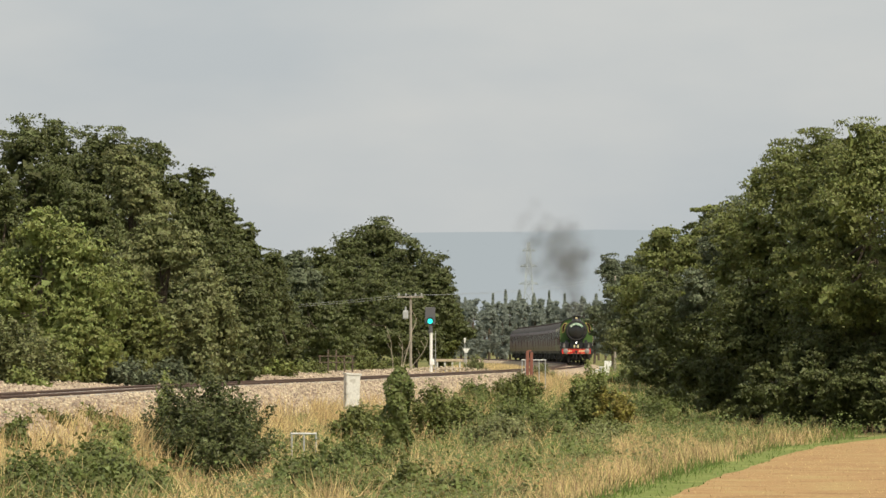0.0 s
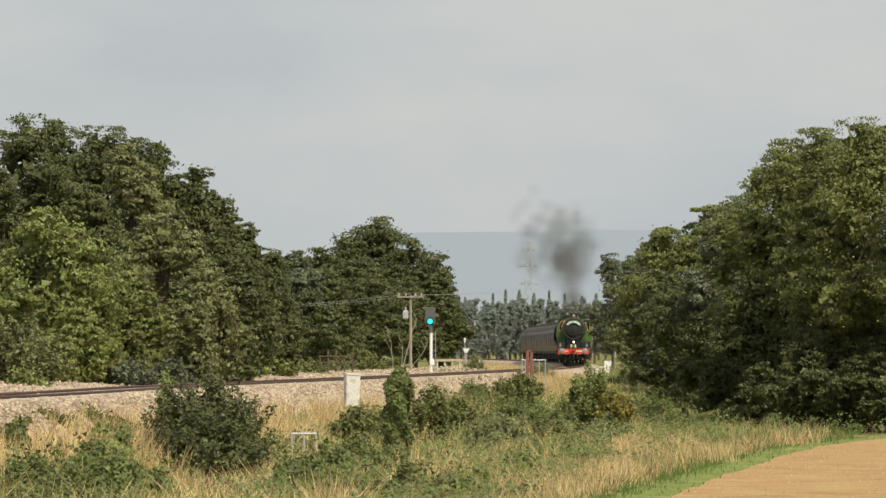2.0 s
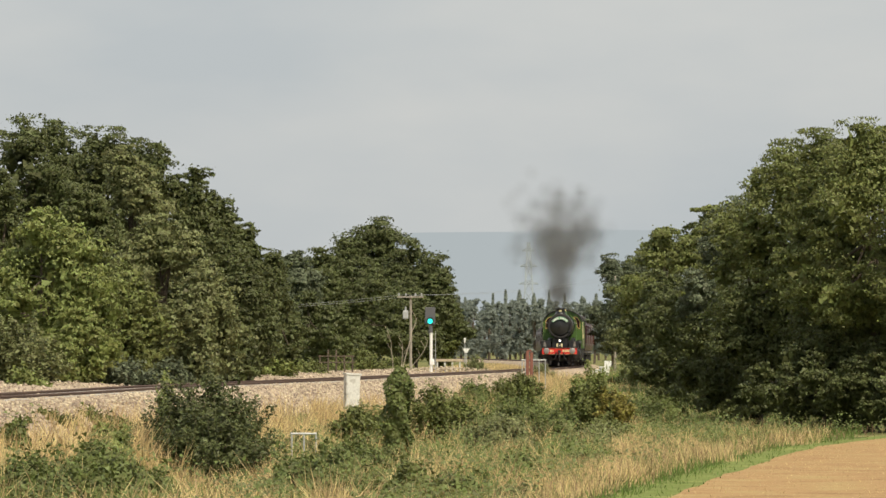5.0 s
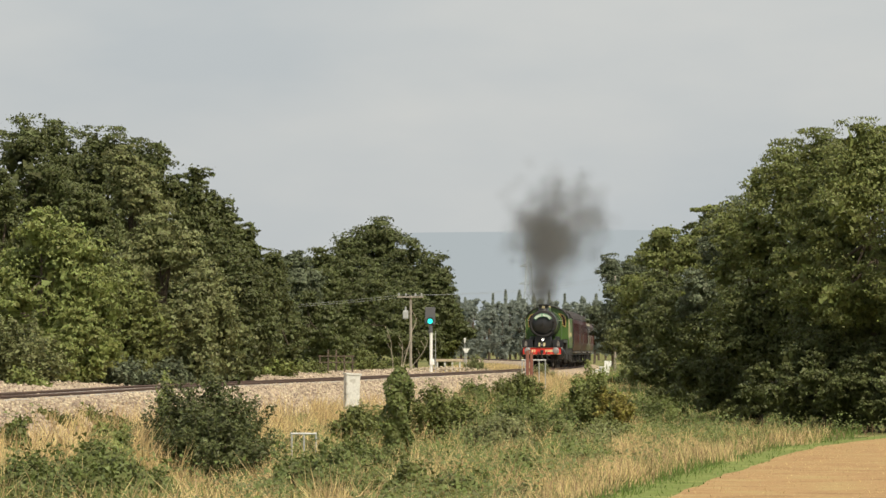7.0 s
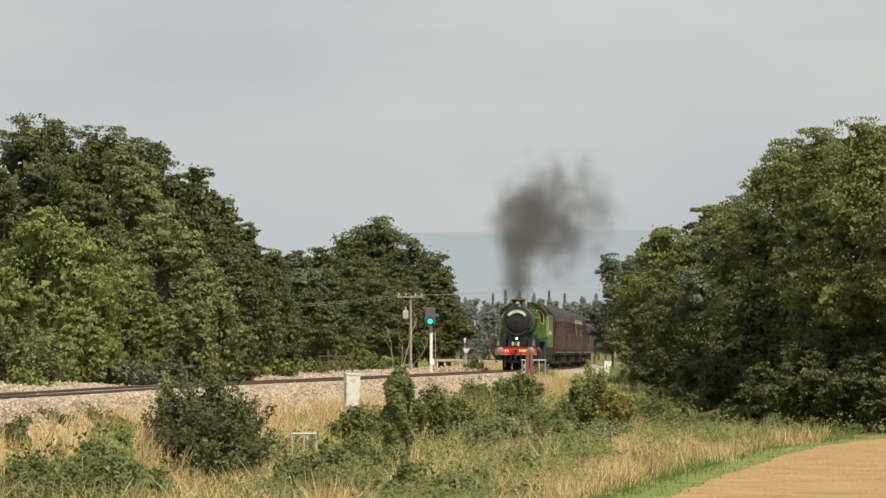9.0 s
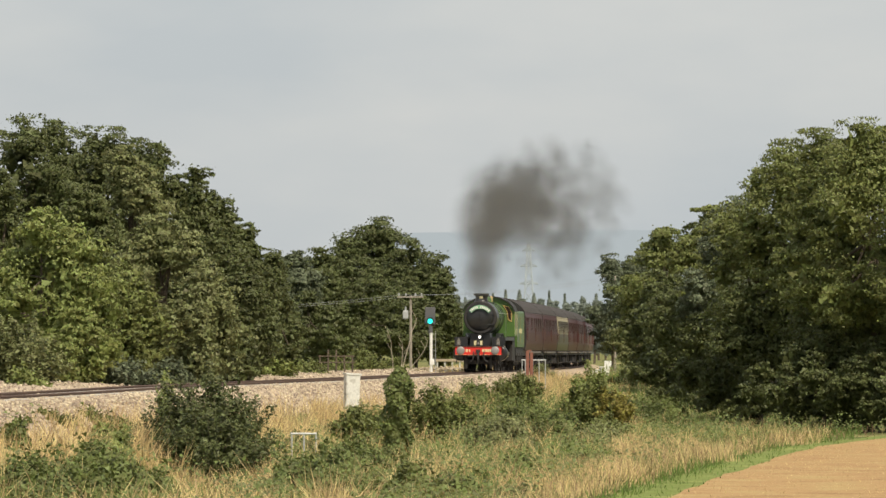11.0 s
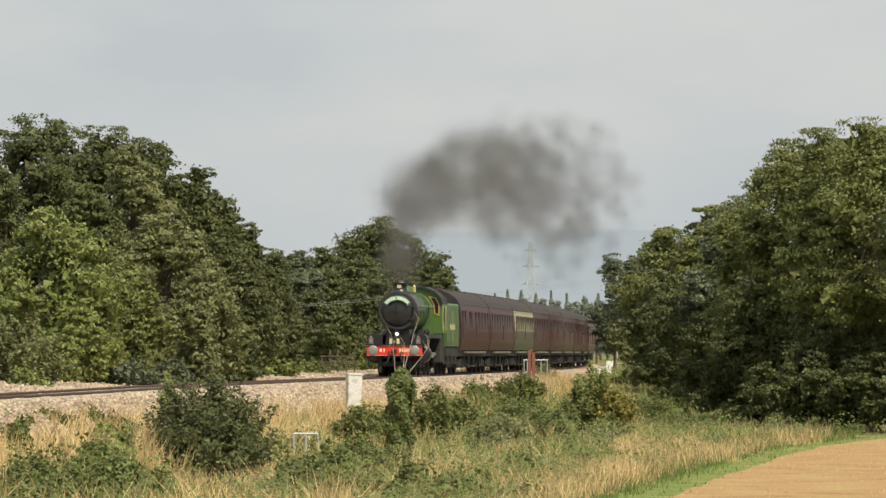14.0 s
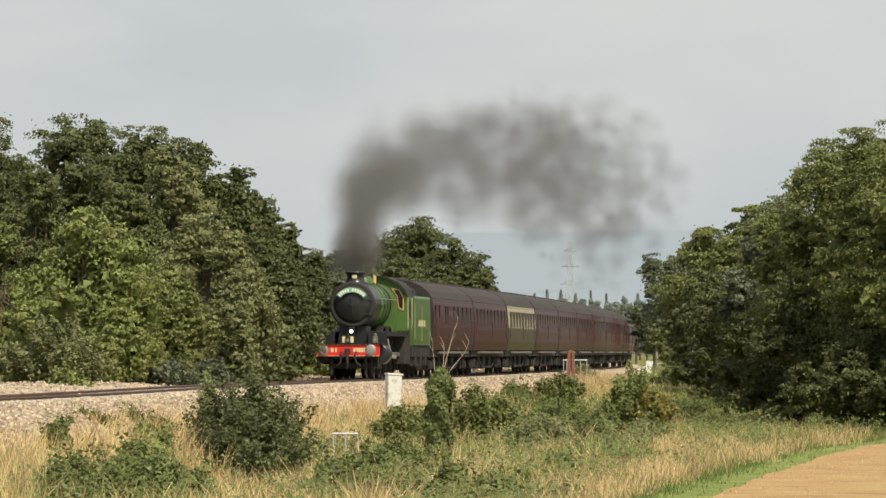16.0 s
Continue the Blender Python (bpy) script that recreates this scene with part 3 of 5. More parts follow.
shrub(5.3, 328.5, 0.49, 1.66, 'V', 3155, 0.075)


# ================= grasses and bramble =================
def blades(name, x, y, height, width, material, rng, lean=0.35, label="", category="grass"):
    n = len(x)
    z = np.array([ground_z(a, b) for a, b in zip(x, y)])
    ang = rng.uniform(0, 2 * math.pi, n)
    t = np.stack([np.cos(ang), np.sin(ang), np.zeros(n)], 1)
    p = np.stack([x, y, z - 0.03], 1)
    up = np.stack([rng.normal(0, lean, n), rng.normal(0, lean, n), np.ones(n)], 1) * np.asarray(height).reshape(-1, 1)
    w = (np.asarray(width).reshape(-1, 1)) * t
    mid = p + up * 0.55
    bend = np.stack([rng.normal(0, 0.12, n), rng.normal(0, 0.12, n), np.zeros(n)], 1) * np.asarray(height).reshape(-1, 1)
    v = np.stack([p - w, p + w, mid + w * 0.8, p + up + bend, mid - w * 0.8], 1).reshape(-1, 3)
    f3 = (np.arange(n) * 5)[:, None] + np.array([[0, 1, 2, 4]])
    f3b = (np.arange(n) * 5)[:, None] + np.array([[4, 2, 3, 3]])
    me = bpy.data.meshes.new(name)
    faces = [tuple(q) for q in f3] + [tuple(q[:3]) for q in f3b]
    me.from_pydata(v.tolist(), [], faces)
    me.materials.append(material)
    return tagged(new(name, me), label, category, kind="stuff")


def patch(rng, n, y0, y1, o0, o1, keep):
    y = y0 + (y1 - y0) * rng.random(n) ** 1.5
    off = rng.uniform(o0, o1, n)
    x = np.array([track_x(q) for q in y]) + off
    k = np.array([keep(a, b, o) for a, b, o in zip(x, y, off)])
    return x[k], y[k]


def cover(x, y):
    """Where bramble grows rather than straw: 0 to 1."""
    return noise.noise((x * 0.33 + 7, y * 0.09, 5.0)) * 0.5 + 0.5


def FIELD(y):
    return float(np.interp(y, (110, 134, 153, 175, 203, 230, 257), (2.6, 4.6, 6.6, 8.8, 12.0, 17.0, 30.0)))


def straw_share(x, y, off):
    """How much of the cover is dry straw: 1 beside the ballast and along the field, patches elsewhere."""
    edge = FIELD(y) - x
    s = 0.95 * (1 - smooth(3.9, 5.4, off + 1.2 * (cover(x * 2, y) - 0.5))) * (1 - 0.6 * smooth(213, 246, y))
    s = max(s, 0.55 * (1 - smooth(1.5, 4.0, edge + 2 * (cover(x * 2.5, y * 1.5) - 0.5))))
    s = max(s, 0.9 * smooth(0.59, 0.68, cover(x * 1.5 + 20, y * 1.6)))
    return max(0.10, s)


rg = np.random.default_rng(11)
dice = random.Random(12)
gx, gy = patch(rg, 150000, 105, 378, 2.8, 19, lambda a, b, o: a < FIELD(b) - 1.3 and dice.random() < straw_share(a, b, o))
blades("dry_grass", gx, gy, rg.uniform(0.18, 0.70, len(gx)) * rg.uniform(0.6, 1.2, len(gx)), rg.uniform(0.004, 0.010, len(gx)), M_STRAW, rg, label="tall dry straw coloured grass on the bank")
gx, gy = patch(rg, 100000, 105, 378, 3.6, 20, lambda a, b, o: a < FIELD(b) - 0.5 and dice.random() > straw_share(a, b, o))
blades("green_grass", gx, gy, rg.uniform(0.12, 0.45, len(gx)), rg.uniform(0.005, 0.013, len(gx)), M_GREEN, rg, label="rough green grass and nettles on the bank")
gx, gy = patch(rg, 14000, 105, 287, 6, 26, lambda a, b, o: FIELD(b) - 4.2 < a < FIELD(b) - 1.1)
blades("brown_weeds", gx, gy, rg.uniform(0.2, 0.65, len(gx)), rg.uniform(0.004, 0.012, len(gx)), M_REED, rg, label="brown seeding dock and weeds along the field edge")
gx, gy = patch(rg, 170000, 105, 383, 4.0, 24, lambda a, b, o: a < FIELD(b) - 2.0 and dice.random() > 1.25 * straw_share(a, b, o))
hump = np.array([max(0.05, 1.5 * noise.noise((a * 0.8, b * 0.35, 3.0)) + 0.45) for a, b in zip(gx, gy)])
kk = hump > 0.45
gx, gy, hump = gx[kk], gy[kk], hump[kk]
gz = np.array([ground_z(a, b) for a, b in zip(gx, gy)]) + rg.uniform(0.15, 1.0, len(gx)) * hump * 0.9
br = leaves("bramble", np.stack([gx, gy, gz], 1), np.tile((0, -0.5, 1.0), (len(gx), 1)), rg.uniform(0.025, 0.07, len(gx)), M_BRAMBLE, rg)
tagged(br, "low green bramble scrub covering the bank", "bramble", kind="stuff")
gx, gy = patch(rg, 26000, 108, 262, 2.9, 12, lambda a, b, o: a < FIELD(b) - 2 and noise.noise((a * 0.7, b * 0.22, 9.0)) > 0.18 and dice.random() < 0.35 + 0.65 * straw_share(a, b, o))
blades("straw_stalks", gx, gy, rg.uniform(0.5, 1.05, len(gx)), rg.uniform(0.006, 0.012, len(gx)), M_STRAW, rg, lean=0.5, label="clumps of tall bleached dead grass stalks")
gx, gy = patch(rg, 16000, 318, 520, -9, -3.2, lambda a, b, o: True)
blades("far_dry_grass", gx, gy, rg.uniform(0.2, 0.5, len(gx)), rg.uniform(0.010, 0.022, len(gx)), M_STRAW, rg, label="dry straw coloured grass behind the track")
gx = rg.uniform(0, 24, 26000)
gy = rg.uniform(105, 243, 26000)
kk = np.array([a > FIELD(b) + 0.4 for a, b in zip(gx, gy)])
gx, gy = gx[kk], gy[kk]
blades("stubble", gx, gy, rg.uniform(0.10, 0.20, len(gx)), rg.uniform(0.006, 0.016, len(gx)), M_STRAW, rg, label="short cut straw stubble in the field")
gx, gy = patch(rg, 22000, 105, 287, 8, 34, lambda a, b, o: FIELD(b) - 1.3 < a < FIELD(b) + 0.6)
blades("margin_grass", gx, gy, rg.uniform(0.08, 0.20, len(gx)), rg.uniform(0.008, 0.02, len(gx)), M_GREEN, rg, label="short green grass of the field margin")


def hummock(x, y, wid, h, kind):
    """A rounded thicket of bramble and weeds with arching shoots."""
    m, lab = THICKET[kind]
    planted[0] += 1
    rng = np.random.default_rng(700 + planted[0])
    t = tagged(new("bramble_thicket"), lab, "bramble", group="bramble thickets")
    t.matrix_basis = pose(x, y, ground_z(x, y) - 0.08)
    rx, ry = wid * 0.58, min(wid * 0.9, 2.2)
    n = int(1500 + 2600 * wid * h)
    e = unit(rng.normal(0, 1, (n, 3)) * np.array([1, 1, 0.8]))
    e[:, 2] = np.abs(e[:, 2])
    lump = 0.80 + 0.34 * np.array([noise.noise((q[0] * 2.1 + x, q[1] * 2.1 + y, q[2] * 2.6)) for q in e])[:, None]
    p = e * np.array([rx, ry, h]) * lump * rng.uniform(0.72, 1.05, (n, 1))
    ns = e + np.array([0, -0.1, 0.35])
    shoots = [np.array([rng.uniform(-rx, rx) * 0.9, rng.uniform(-ry, 0), h * rng.uniform(0.75, 1.15)]) for _ in range(max(6, int(9 * wid)))]
    for d in shoots:
        u = rng.uniform(0.3, 1.0, (26, 1))
        p = np.concatenate([p, d * np.concatenate([u ** 0.7, u ** 0.7, u], 1) + rng.normal(0, 0.045, (26, 3))])
        ns = np.concatenate([ns, rng.normal(0, 0.5, (26, 3)) + np.array([0, -0.2, 0.6])])
    leaves("foliage", p, ns, rng.uniform(0.028, 0.062, len(p)), m, rng, t, jitter=0.6, narrow=0.7)
    bm = bmesh.new()
    tube(bm, (0, 0, 0), (0.05, 0, h * 0.7), 0.02, 0.008, 5)
    part("stem", bm, M_BARK, t)


THICKET = {"A": (M_BRAMBLE, "low green bramble thicket on the grassy bank"), "O": (M_ASH, "dark leafy thicket of bramble at the bank foot"),
           "L": (M_LIME, "small sunlit bright green weed thicket"), "B": (M_OLIVE, "olive green weedy thicket gone to seed")}
hummock(-7.87, 118.5, 1.30, 1.04, 'A')
hummock(-7.06, 126.5, 1.74, 1.11, 'A')
hummock(-7.40, 136.5, 1.06, 0.75, 'L')
hummock(-8.77, 126.5, 0.64, 0.73, 'A')
hummock(-2.99, 131.0, 1.56, 1.25, 'A')
hummock(-2.14, 146.5, 1.75, 1.25, 'A')
hummock(-1.65, 129.5, 1.07, 0.74, 'O')
hummock(-4.14, 172.5, 1.34, 0.69, 'B')
hummock(0.13, 129.5, 1.31, 0.88, 'O')
hummock(-0.69, 133.5, 0.92, 1.03, 'O')
hummock(1.23, 220.0, 2.22, 1.60, 'A')
hummock(2.87, 230.0, 2.53, 1.83, 'A')
hummock(3.86, 209.5, 1.73, 1.68, 'A')
hummock(1.92, 197.5, 2.53, 1.40, 'B')
hummock(5.05, 207.0, 2.28, 0.93, 'B')
hummock(1.25, 254.5, 1.52, 1.24, 'A')
hummock(7.83, 279.0, 2.56, 1.27, 'A')
hummock(9.62, 273.5, 2.88, 1.24, 'A')
hummock(12.14, 309.0, 2.97, 2.05, 'O')
hummock(3.81, 169.0, 0.93, 0.61, 'O')
hummock(2.01, 161.0, 1.18, 0.73, 'A')
hummock(-7.85, 117.5, 1.18, 0.76, 'A')
hummock(-7.20, 122.0, 1.57, 0.88, 'A')
hummock(-6.24, 127.5, 1.40, 0.77, 'A')
hummock(-1.09, 129.5, 1.25, 0.59, 'O')
hummock(1.38, 129.5, 1.42, 0.56, 'B')
hummock(-4.02, 129.5, 1.31, 0.56, 'B')
hummock(-2.07, 129.5, 1.19, 0.71, 'A')

# clumps of bleached standing grass: across from, to, outward from, to, height
STRAW = (
    (-10.55, -7.18, 134.5, 159.0, 0.59),
    (-10.53, -8.38, 137.5, 155.5, 0.52),
    (-7.06, -5.76, 136.0, 147.0, 0.86),
    (-5.22, -3.64, 177.0, 185.5, 0.46),
    (-4.16, -2.62, 194.0, 202.5, 0.55),
    (-2.62, -1.71, 193.0, 204.5, 0.60),
    (-6.27, -3.94, 135.0, 147.5, 0.58),
    (-4.94, -3.79, 152.0, 161.5, 0.43),
    (4.42, 6.61, 299.0, 339.0, 0.80),
    (3.30, 4.91, 147.5, 171.5, 0.48),
    (5.61, 8.44, 177.5, 209.5, 0.54),
    (1.27, 3.65, 136.0, 152.5, 0.36),
    (-0.70, 1.85, 167.5, 179.5, 0.35),
    (-6.48, -3.77, 152.5, 159.0, 0.39),
)
cx, cy, ch = [], [], []
for x0, x1, y0, y1, h in STRAW:
    k = int(min(2600, 230 * (x1 - x0) * (y1 - y0) ** 0.5))
    tx, ty = rg.uniform(x0, x1, k // 14 + 1), rg.uniform(y0, y1, k // 14 + 1)
    own = rg.integers(0, len(tx), k)
    cx.append(tx[own] + rg.normal(0, 0.10, k))
    cy.append(ty[own] + rg.normal(0, 0.2, k))
    ch.append(h * rg.uniform(0.45, 1.15, k) * rg.uniform(0.7, 1.15, len(tx))[own])
cx, cy, ch = np.concatenate(cx), np.concatenate(cy), np.concatenate(ch)
blades("straw_clumps", cx, cy, ch, rg.uniform(0.006, 0.014, len(cx)), M_STRAW, rg, lean=0.28, label="bleached tufts of tall dry grass on the bank")


# the field: green margin and bare stubble, thin sheets over the ground
def field_sheet(name, shift, lift, material, label, category, y1=287):
    ys = np.linspace(90, y1, 90)
    v, f = [], []
    k = 26
    for y in ys:
        x0 = FIELD(y) + shift + 0.25 * noise.noise((y * 0.15, shift, 0))
        for i in range(k):
            x = x0 + (60 - x0) * (i / (k - 1)) ** 1.6
            v.append((x, y, ground_z(x, y) + lift))
    for j in range(len(ys) - 1):
        for i in range(k - 1):
            f.append((j * k + i, j * k + i + 1, (j + 1) * k + i + 1, (j + 1) * k + i))
    ob = quick_mesh(name, v, f, material)
    ob.data.polygons.foreach_set("use_smooth", [True] * len(ob.data.polygons))
    return tagged(ob, label, category, kind="structure")


field_sheet("field_margin", -0.9, 0.05, M_MOWN, "short green grass margin round the field", "grass")
field_sheet("field", 0.35, 0.09, M_STUBBLE, "bare harvested field of tan stubble", "field", 246)


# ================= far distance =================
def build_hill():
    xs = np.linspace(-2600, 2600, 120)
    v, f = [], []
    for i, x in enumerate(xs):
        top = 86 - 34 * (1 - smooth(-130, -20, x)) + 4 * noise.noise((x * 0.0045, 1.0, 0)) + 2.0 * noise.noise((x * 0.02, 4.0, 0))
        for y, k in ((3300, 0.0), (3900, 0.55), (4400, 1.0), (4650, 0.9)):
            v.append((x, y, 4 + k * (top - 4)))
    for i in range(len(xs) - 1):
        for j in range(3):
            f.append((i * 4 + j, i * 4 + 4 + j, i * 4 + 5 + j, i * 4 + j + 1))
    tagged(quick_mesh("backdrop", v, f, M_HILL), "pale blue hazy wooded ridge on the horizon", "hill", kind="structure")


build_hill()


def build_pylon(x, y, h):
    t = tagged(new("pylon"), "grey lattice steel electricity pylon far off", "pylon")
    t.matrix_basis = pose(x, y, ground_z(x, y) - 0.2)
    bm = bmesh.new()
    def half(z):
        return 1.9 * (1 - z / h) ** 1.1 + 0.3
    zs = [h * k / 9 for k in range(10)]
    for a, b in zip(zs, zs[1:]):
        for sx, sy in ((1, 1), (1, -1), (-1, 1), (-1, -1)):
            tube(bm, (sx * half(a), sy * half(a), a), (sx * half(b), sy * half(b), b), 0.16, seg=4)
        for s in (1, -1):
            tube(bm, (-half(a), s * half(a), a), (half(b), s * half(b), b), 0.09, seg=4)
            tube(bm, (half(a), s * half(a), a), (-half(b), s * half(b), b), 0.09, seg=4)
    part("tower", bm, M_PYLON, t)
    for z, w in ((h * 0.62, 2.6), (h * 0.78, 2.3), (h * 0.92, 1.7)):
        bm = bmesh.new()
        tube(bm, (-w, 0, z), (w, 0, z), 0.14, seg=4)
        tube(bm, (-w, 0, z), (0, 0, z + 0.9), 0.10, seg=4)
        tube(bm, (w, 0, z), (0, 0, z + 0.9), 0.10, seg=4)
        part("cross_arm", bm, M_PYLON, t)


build_pylon(22.8, 1640, 29.5)


# ================= lineside things =================
def signal(x, y):
    z = ground_z(x, y)
    t = tagged(new("railway_signal"), "railway colour light signal showing green on a white post", "signal")
    t.matrix_basis = pose(x, y, z)
    bm = bmesh.new()
    tube(bm, (0.05, 0, 0), (0.05, 0, 2.65), 0.075, seg=12)
    box(bm, -0.02, 0.22, -0.12, 0.12, 0.95, 1.25, 0.02)
    part("post", bm, M_WHITE, t, "white painted tubular post")
    bm = bmesh.new()
    box(bm, -0.26, 0.27, -0.03, 0.03, 3.02, 3.90, 0.02)
    tube(bm, (0.03, 0, 2.6), (0.03, 0, 3.05), 0.11, 0.09, seg=10)
    part("backboard", bm, M_BOARD, t, "dark grey rectangular backboard")
    bm = bmesh.new()
    tube(bm, (0, -0.10, 3.19), (0, -0.02, 3.19), 0.13, seg=18)
    part("lens", bm, M_SIGNAL, t, "glowing green signal lens")
    bm = bmesh.new()
    for k in range(9):
        a0, a1 = math.pi * k / 8 - 0.2, math.pi * (k + 1) / 8 - 0.2
        v = [bm.verts.new((math.cos(a) * 0.19, yy, 3.19 + math.sin(a) * 0.19)) for a, yy in ((a0, -0.30), (a1, -0.30), (a1, -0.03), (a0, -0.03))]
        bm.faces.new(v)
    part("hood", bm, M_BLACK, t)
    bm = bmesh.new()
    for sx in (-0.18, -0.02):
        tube(bm, (sx + 0.3, 0.2, 0.1), (sx + 0.3, 0.2, 2.7), 0.015, seg=5)
    for k in range(9):
        tube(bm, (0.12, 0.2, 0.3 + k * 0.28), (0.28, 0.2, 0.3 + k * 0.28), 0.012, seg=5)
    part("ladder", bm, M_GALV, t)
    return t


signal(-0.66, 315)


def telegraph_pole(x, y, top):
    z = ground_z(x, y)
    t = tagged(new("telegraph_pole"), "weathered grey wooden telegraph pole with cross arm", "pole")
    t.matrix_basis = pose(x, y, z)
    h = top - z
    bm = bmesh.new()
    tube(bm, (0, 0, -0.2), (0, 0, h), 0.085, 0.065, 10)
    part("pole", bm, M_WOOD, t)
    bm = bmesh.new()
    box(bm, -0.72, 0.68, -0.16, -0.06, h - 0.12, h - 0.05, 0.01)
    part("cross_arm", bm, M_WOOD, t)
    for k in (-0.62, -0.25, 0.25, 0.58):
        bm = bmesh.new()
        lathe(bm, [(0.015, 0), (0.05, 0.03), (0.03, 0.07), (0.05, 0.10), (0.015, 0.15)], 10, at=(k, -0.11, h - 0.03))
        part("insulator", bm, M_GALV, t)
    bm = bmesh.new()
    box(bm, -0.42, -0.12, -0.34, -0.08, h - 1.25, h - 0.80, 0.04)
    tube(bm, (-0.27, -0.2, h - 1.3), (-0.27, -0.2, h - 0.6), 0.05, seg=8)
    part("switch_box", bm, M_GALV, t, "small grey switch box")
    return t


telegraph_pole(-1.72, 328, 4.0)


def wire(points, sag):
    cu = bpy.data.curves.new("overhead_wire", 'CURVE')
    cu.dimensions = '3D'
    cu.bevel_depth = 0.006
    a, b = Vector(points[0]), Vector(points[1])
    sp = cu.splines.new('POLY')
    sp.points.add(12)
    for k in range(13):
        p = a.lerp(b, k / 12)
        sp.points[k].co = (p.x, p.y, p.z - sag * 4 * (k / 12) * (1 - k / 12), 1)
    cu.materials.append(M_COPPER)
    return tagged(new("overhead_wire", cu), "thin sagging overhead wire between poles", "wire", group="overhead wires")


for dx in (-0.62, 0.58):
    wire([(-15 + dx, 318, 3.0), (-1.72 + dx, 327.9, 4.02)], 0.15)
    wire([(-1.72 + dx, 327.9, 4.02), (12.0 + dx, 430, 6.2)], 0.3)


def far_pole(x, y, top):
    bm = bmesh.new()
    tube(bm, (0, 0, -0.2), (0, 0, top - ground_z(x, y)), 0.08, 0.06, 8)
    tagged(mesh_ob("telegraph_pole", bm, M_WOOD), "thin grey wooden telegraph pole beside trees", "pole").matrix_basis = pose(x, y, ground_z(x, y))


far_pole(12.0, 430, 6.3)


def concrete_post(x, y, h):
    t = tagged(new("concrete_post"), "flaking white painted concrete marker post beside ballast", "post")
    t.matrix_basis = pose(x, y, ground_z(x, y) - 0.05, 0, 3.0, 24)
    bm = bmesh.new()
    prism(bm, [(-0.24, 0), (0.24, 0), (0.27, h * 0.5), (0.26, h), (-0.26, h), (-0.22, h * 0.5)], -0.13, 0.13)
    bmesh.ops.bevel(bm, geom=bm.edges[:], offset=0.02, segments=2, affect='EDGES')
    part("shaft", bm, M_CONCRETE, t)
    bm = bmesh.new()
    box(bm, -0.28, 0.30, -0.15, 0.15, h, h + 0.07, 0.015)
    part("cap", bm, M_CONCRETE, t)
    return t


concrete_post(-3.12, 207, 1.34)


def rusty_bracket(x, y):
    t = tagged(new("signal_post_stump"), "rust red steel channel post beside the track", "post")
    t.matrix_basis = pose(x, y, max(ground_z(x, y), -0.40), 0, 0, 10)
    for sx, h in ((-0.10, 1.45), (0.10, 1.38)):
        bm = bmesh.new()
        box(bm, sx - 0.075, sx + 0.075, -0.05, 0.05, -0.5, h, 0.012)
        part("upright", bm, M_RUST, t)
    for z in (0.5, 1.0, 1.42):
        bm = bmesh.new()
        box(bm, -0.10, 0.10, -0.03, 0.03, z, z + 0.07)
        part("crosspiece", bm, M_RUST, t)


rusty_bracket(4.22, 301)


def rail_frame(x, y, w, h, material, label, bars=3):
    t = tagged(new("handrail"), label, "handrail")
    t.matrix_basis = pose(x, y, max(ground_z(x, y), -0.45) if y > 250 else ground_z(x, y), 0, 0, 6)
    for k in range(bars):
        bm = bmesh.new()
        px = -w / 2 + w * k / (bars - 1)
        tube(bm, (px, 0, -0.6), (px, 0, h), 0.024, seg=8)
        part("upright", bm, material, t)
    bm = bmesh.new()
    tube(bm, (-w / 2 - 0.03, 0, h), (w / 2 + 0.03, 0, h), 0.03, seg=8)
    part("top_rail", bm, material, t)
    return t


rail_frame(4.72, 303, 0.62, 1.05, M_GALV, "small galvanised steel tube handrail by the track", 3)
rail_frame(3.98, 304, 0.16, 1.05, M_GALV, "short galvanised steel tube handrail by the track", 2)
rail_frame(-3.7, 164, 0.65, 0.92, M_GALV, "low galvanised tube frame in the grass", 3)


def concrete_block(x, y, z, w, h):
    bm = bmesh.new()
    box(bm, -w / 2, w / 2, -0.3, 0.3, 0, h, 0.03)
    t = tagged(mesh_ob("concrete_block", bm, M_WHITE), "white painted concrete block stacked on the bank", "block", group="white blocks")
    t.matrix_basis = pose(x, y, z, 0, 0, random.uniform(-15, 15))


bz = ground_z(9.6, 361)
concrete_block(9.45, 361, bz, 0.50, 0.72)
concrete_block(9.15, 361.2, bz, 0.42, 0.55)
concrete_block(8.80, 360.6, bz - 0.05, 0.30, 0.50)
concrete_block(9.66, 361.1, bz + 0.70, 0.36, 0.34)


def relay_frame(x, y):
    t = tagged(new("steel_cage"), "rusty steel frame of an old lineside cage", "frame")
    t.matrix_basis = pose(x, y, ground_z(x, y), 0, 0, 12)
    for k in range(5):
        bm = bmesh.new()
        px = -0.75 + 1.5 * k / 4
        box(bm, px - 0.03, px + 0.03, -0.04, 0.04, 0, 1.45 + 0.25 * (k in (1, 2)))
        part("upright", bm, M_BARK, t)
    for z in (0.55, 1.1, 1.38):
        bm = bmesh.new()
        box(bm, -0.85, 0.85, -0.07, -0.04, z, z + 0.05)
        part("crossbar", bm, M_BARK, t)


relay_frame(-4.85, 280)


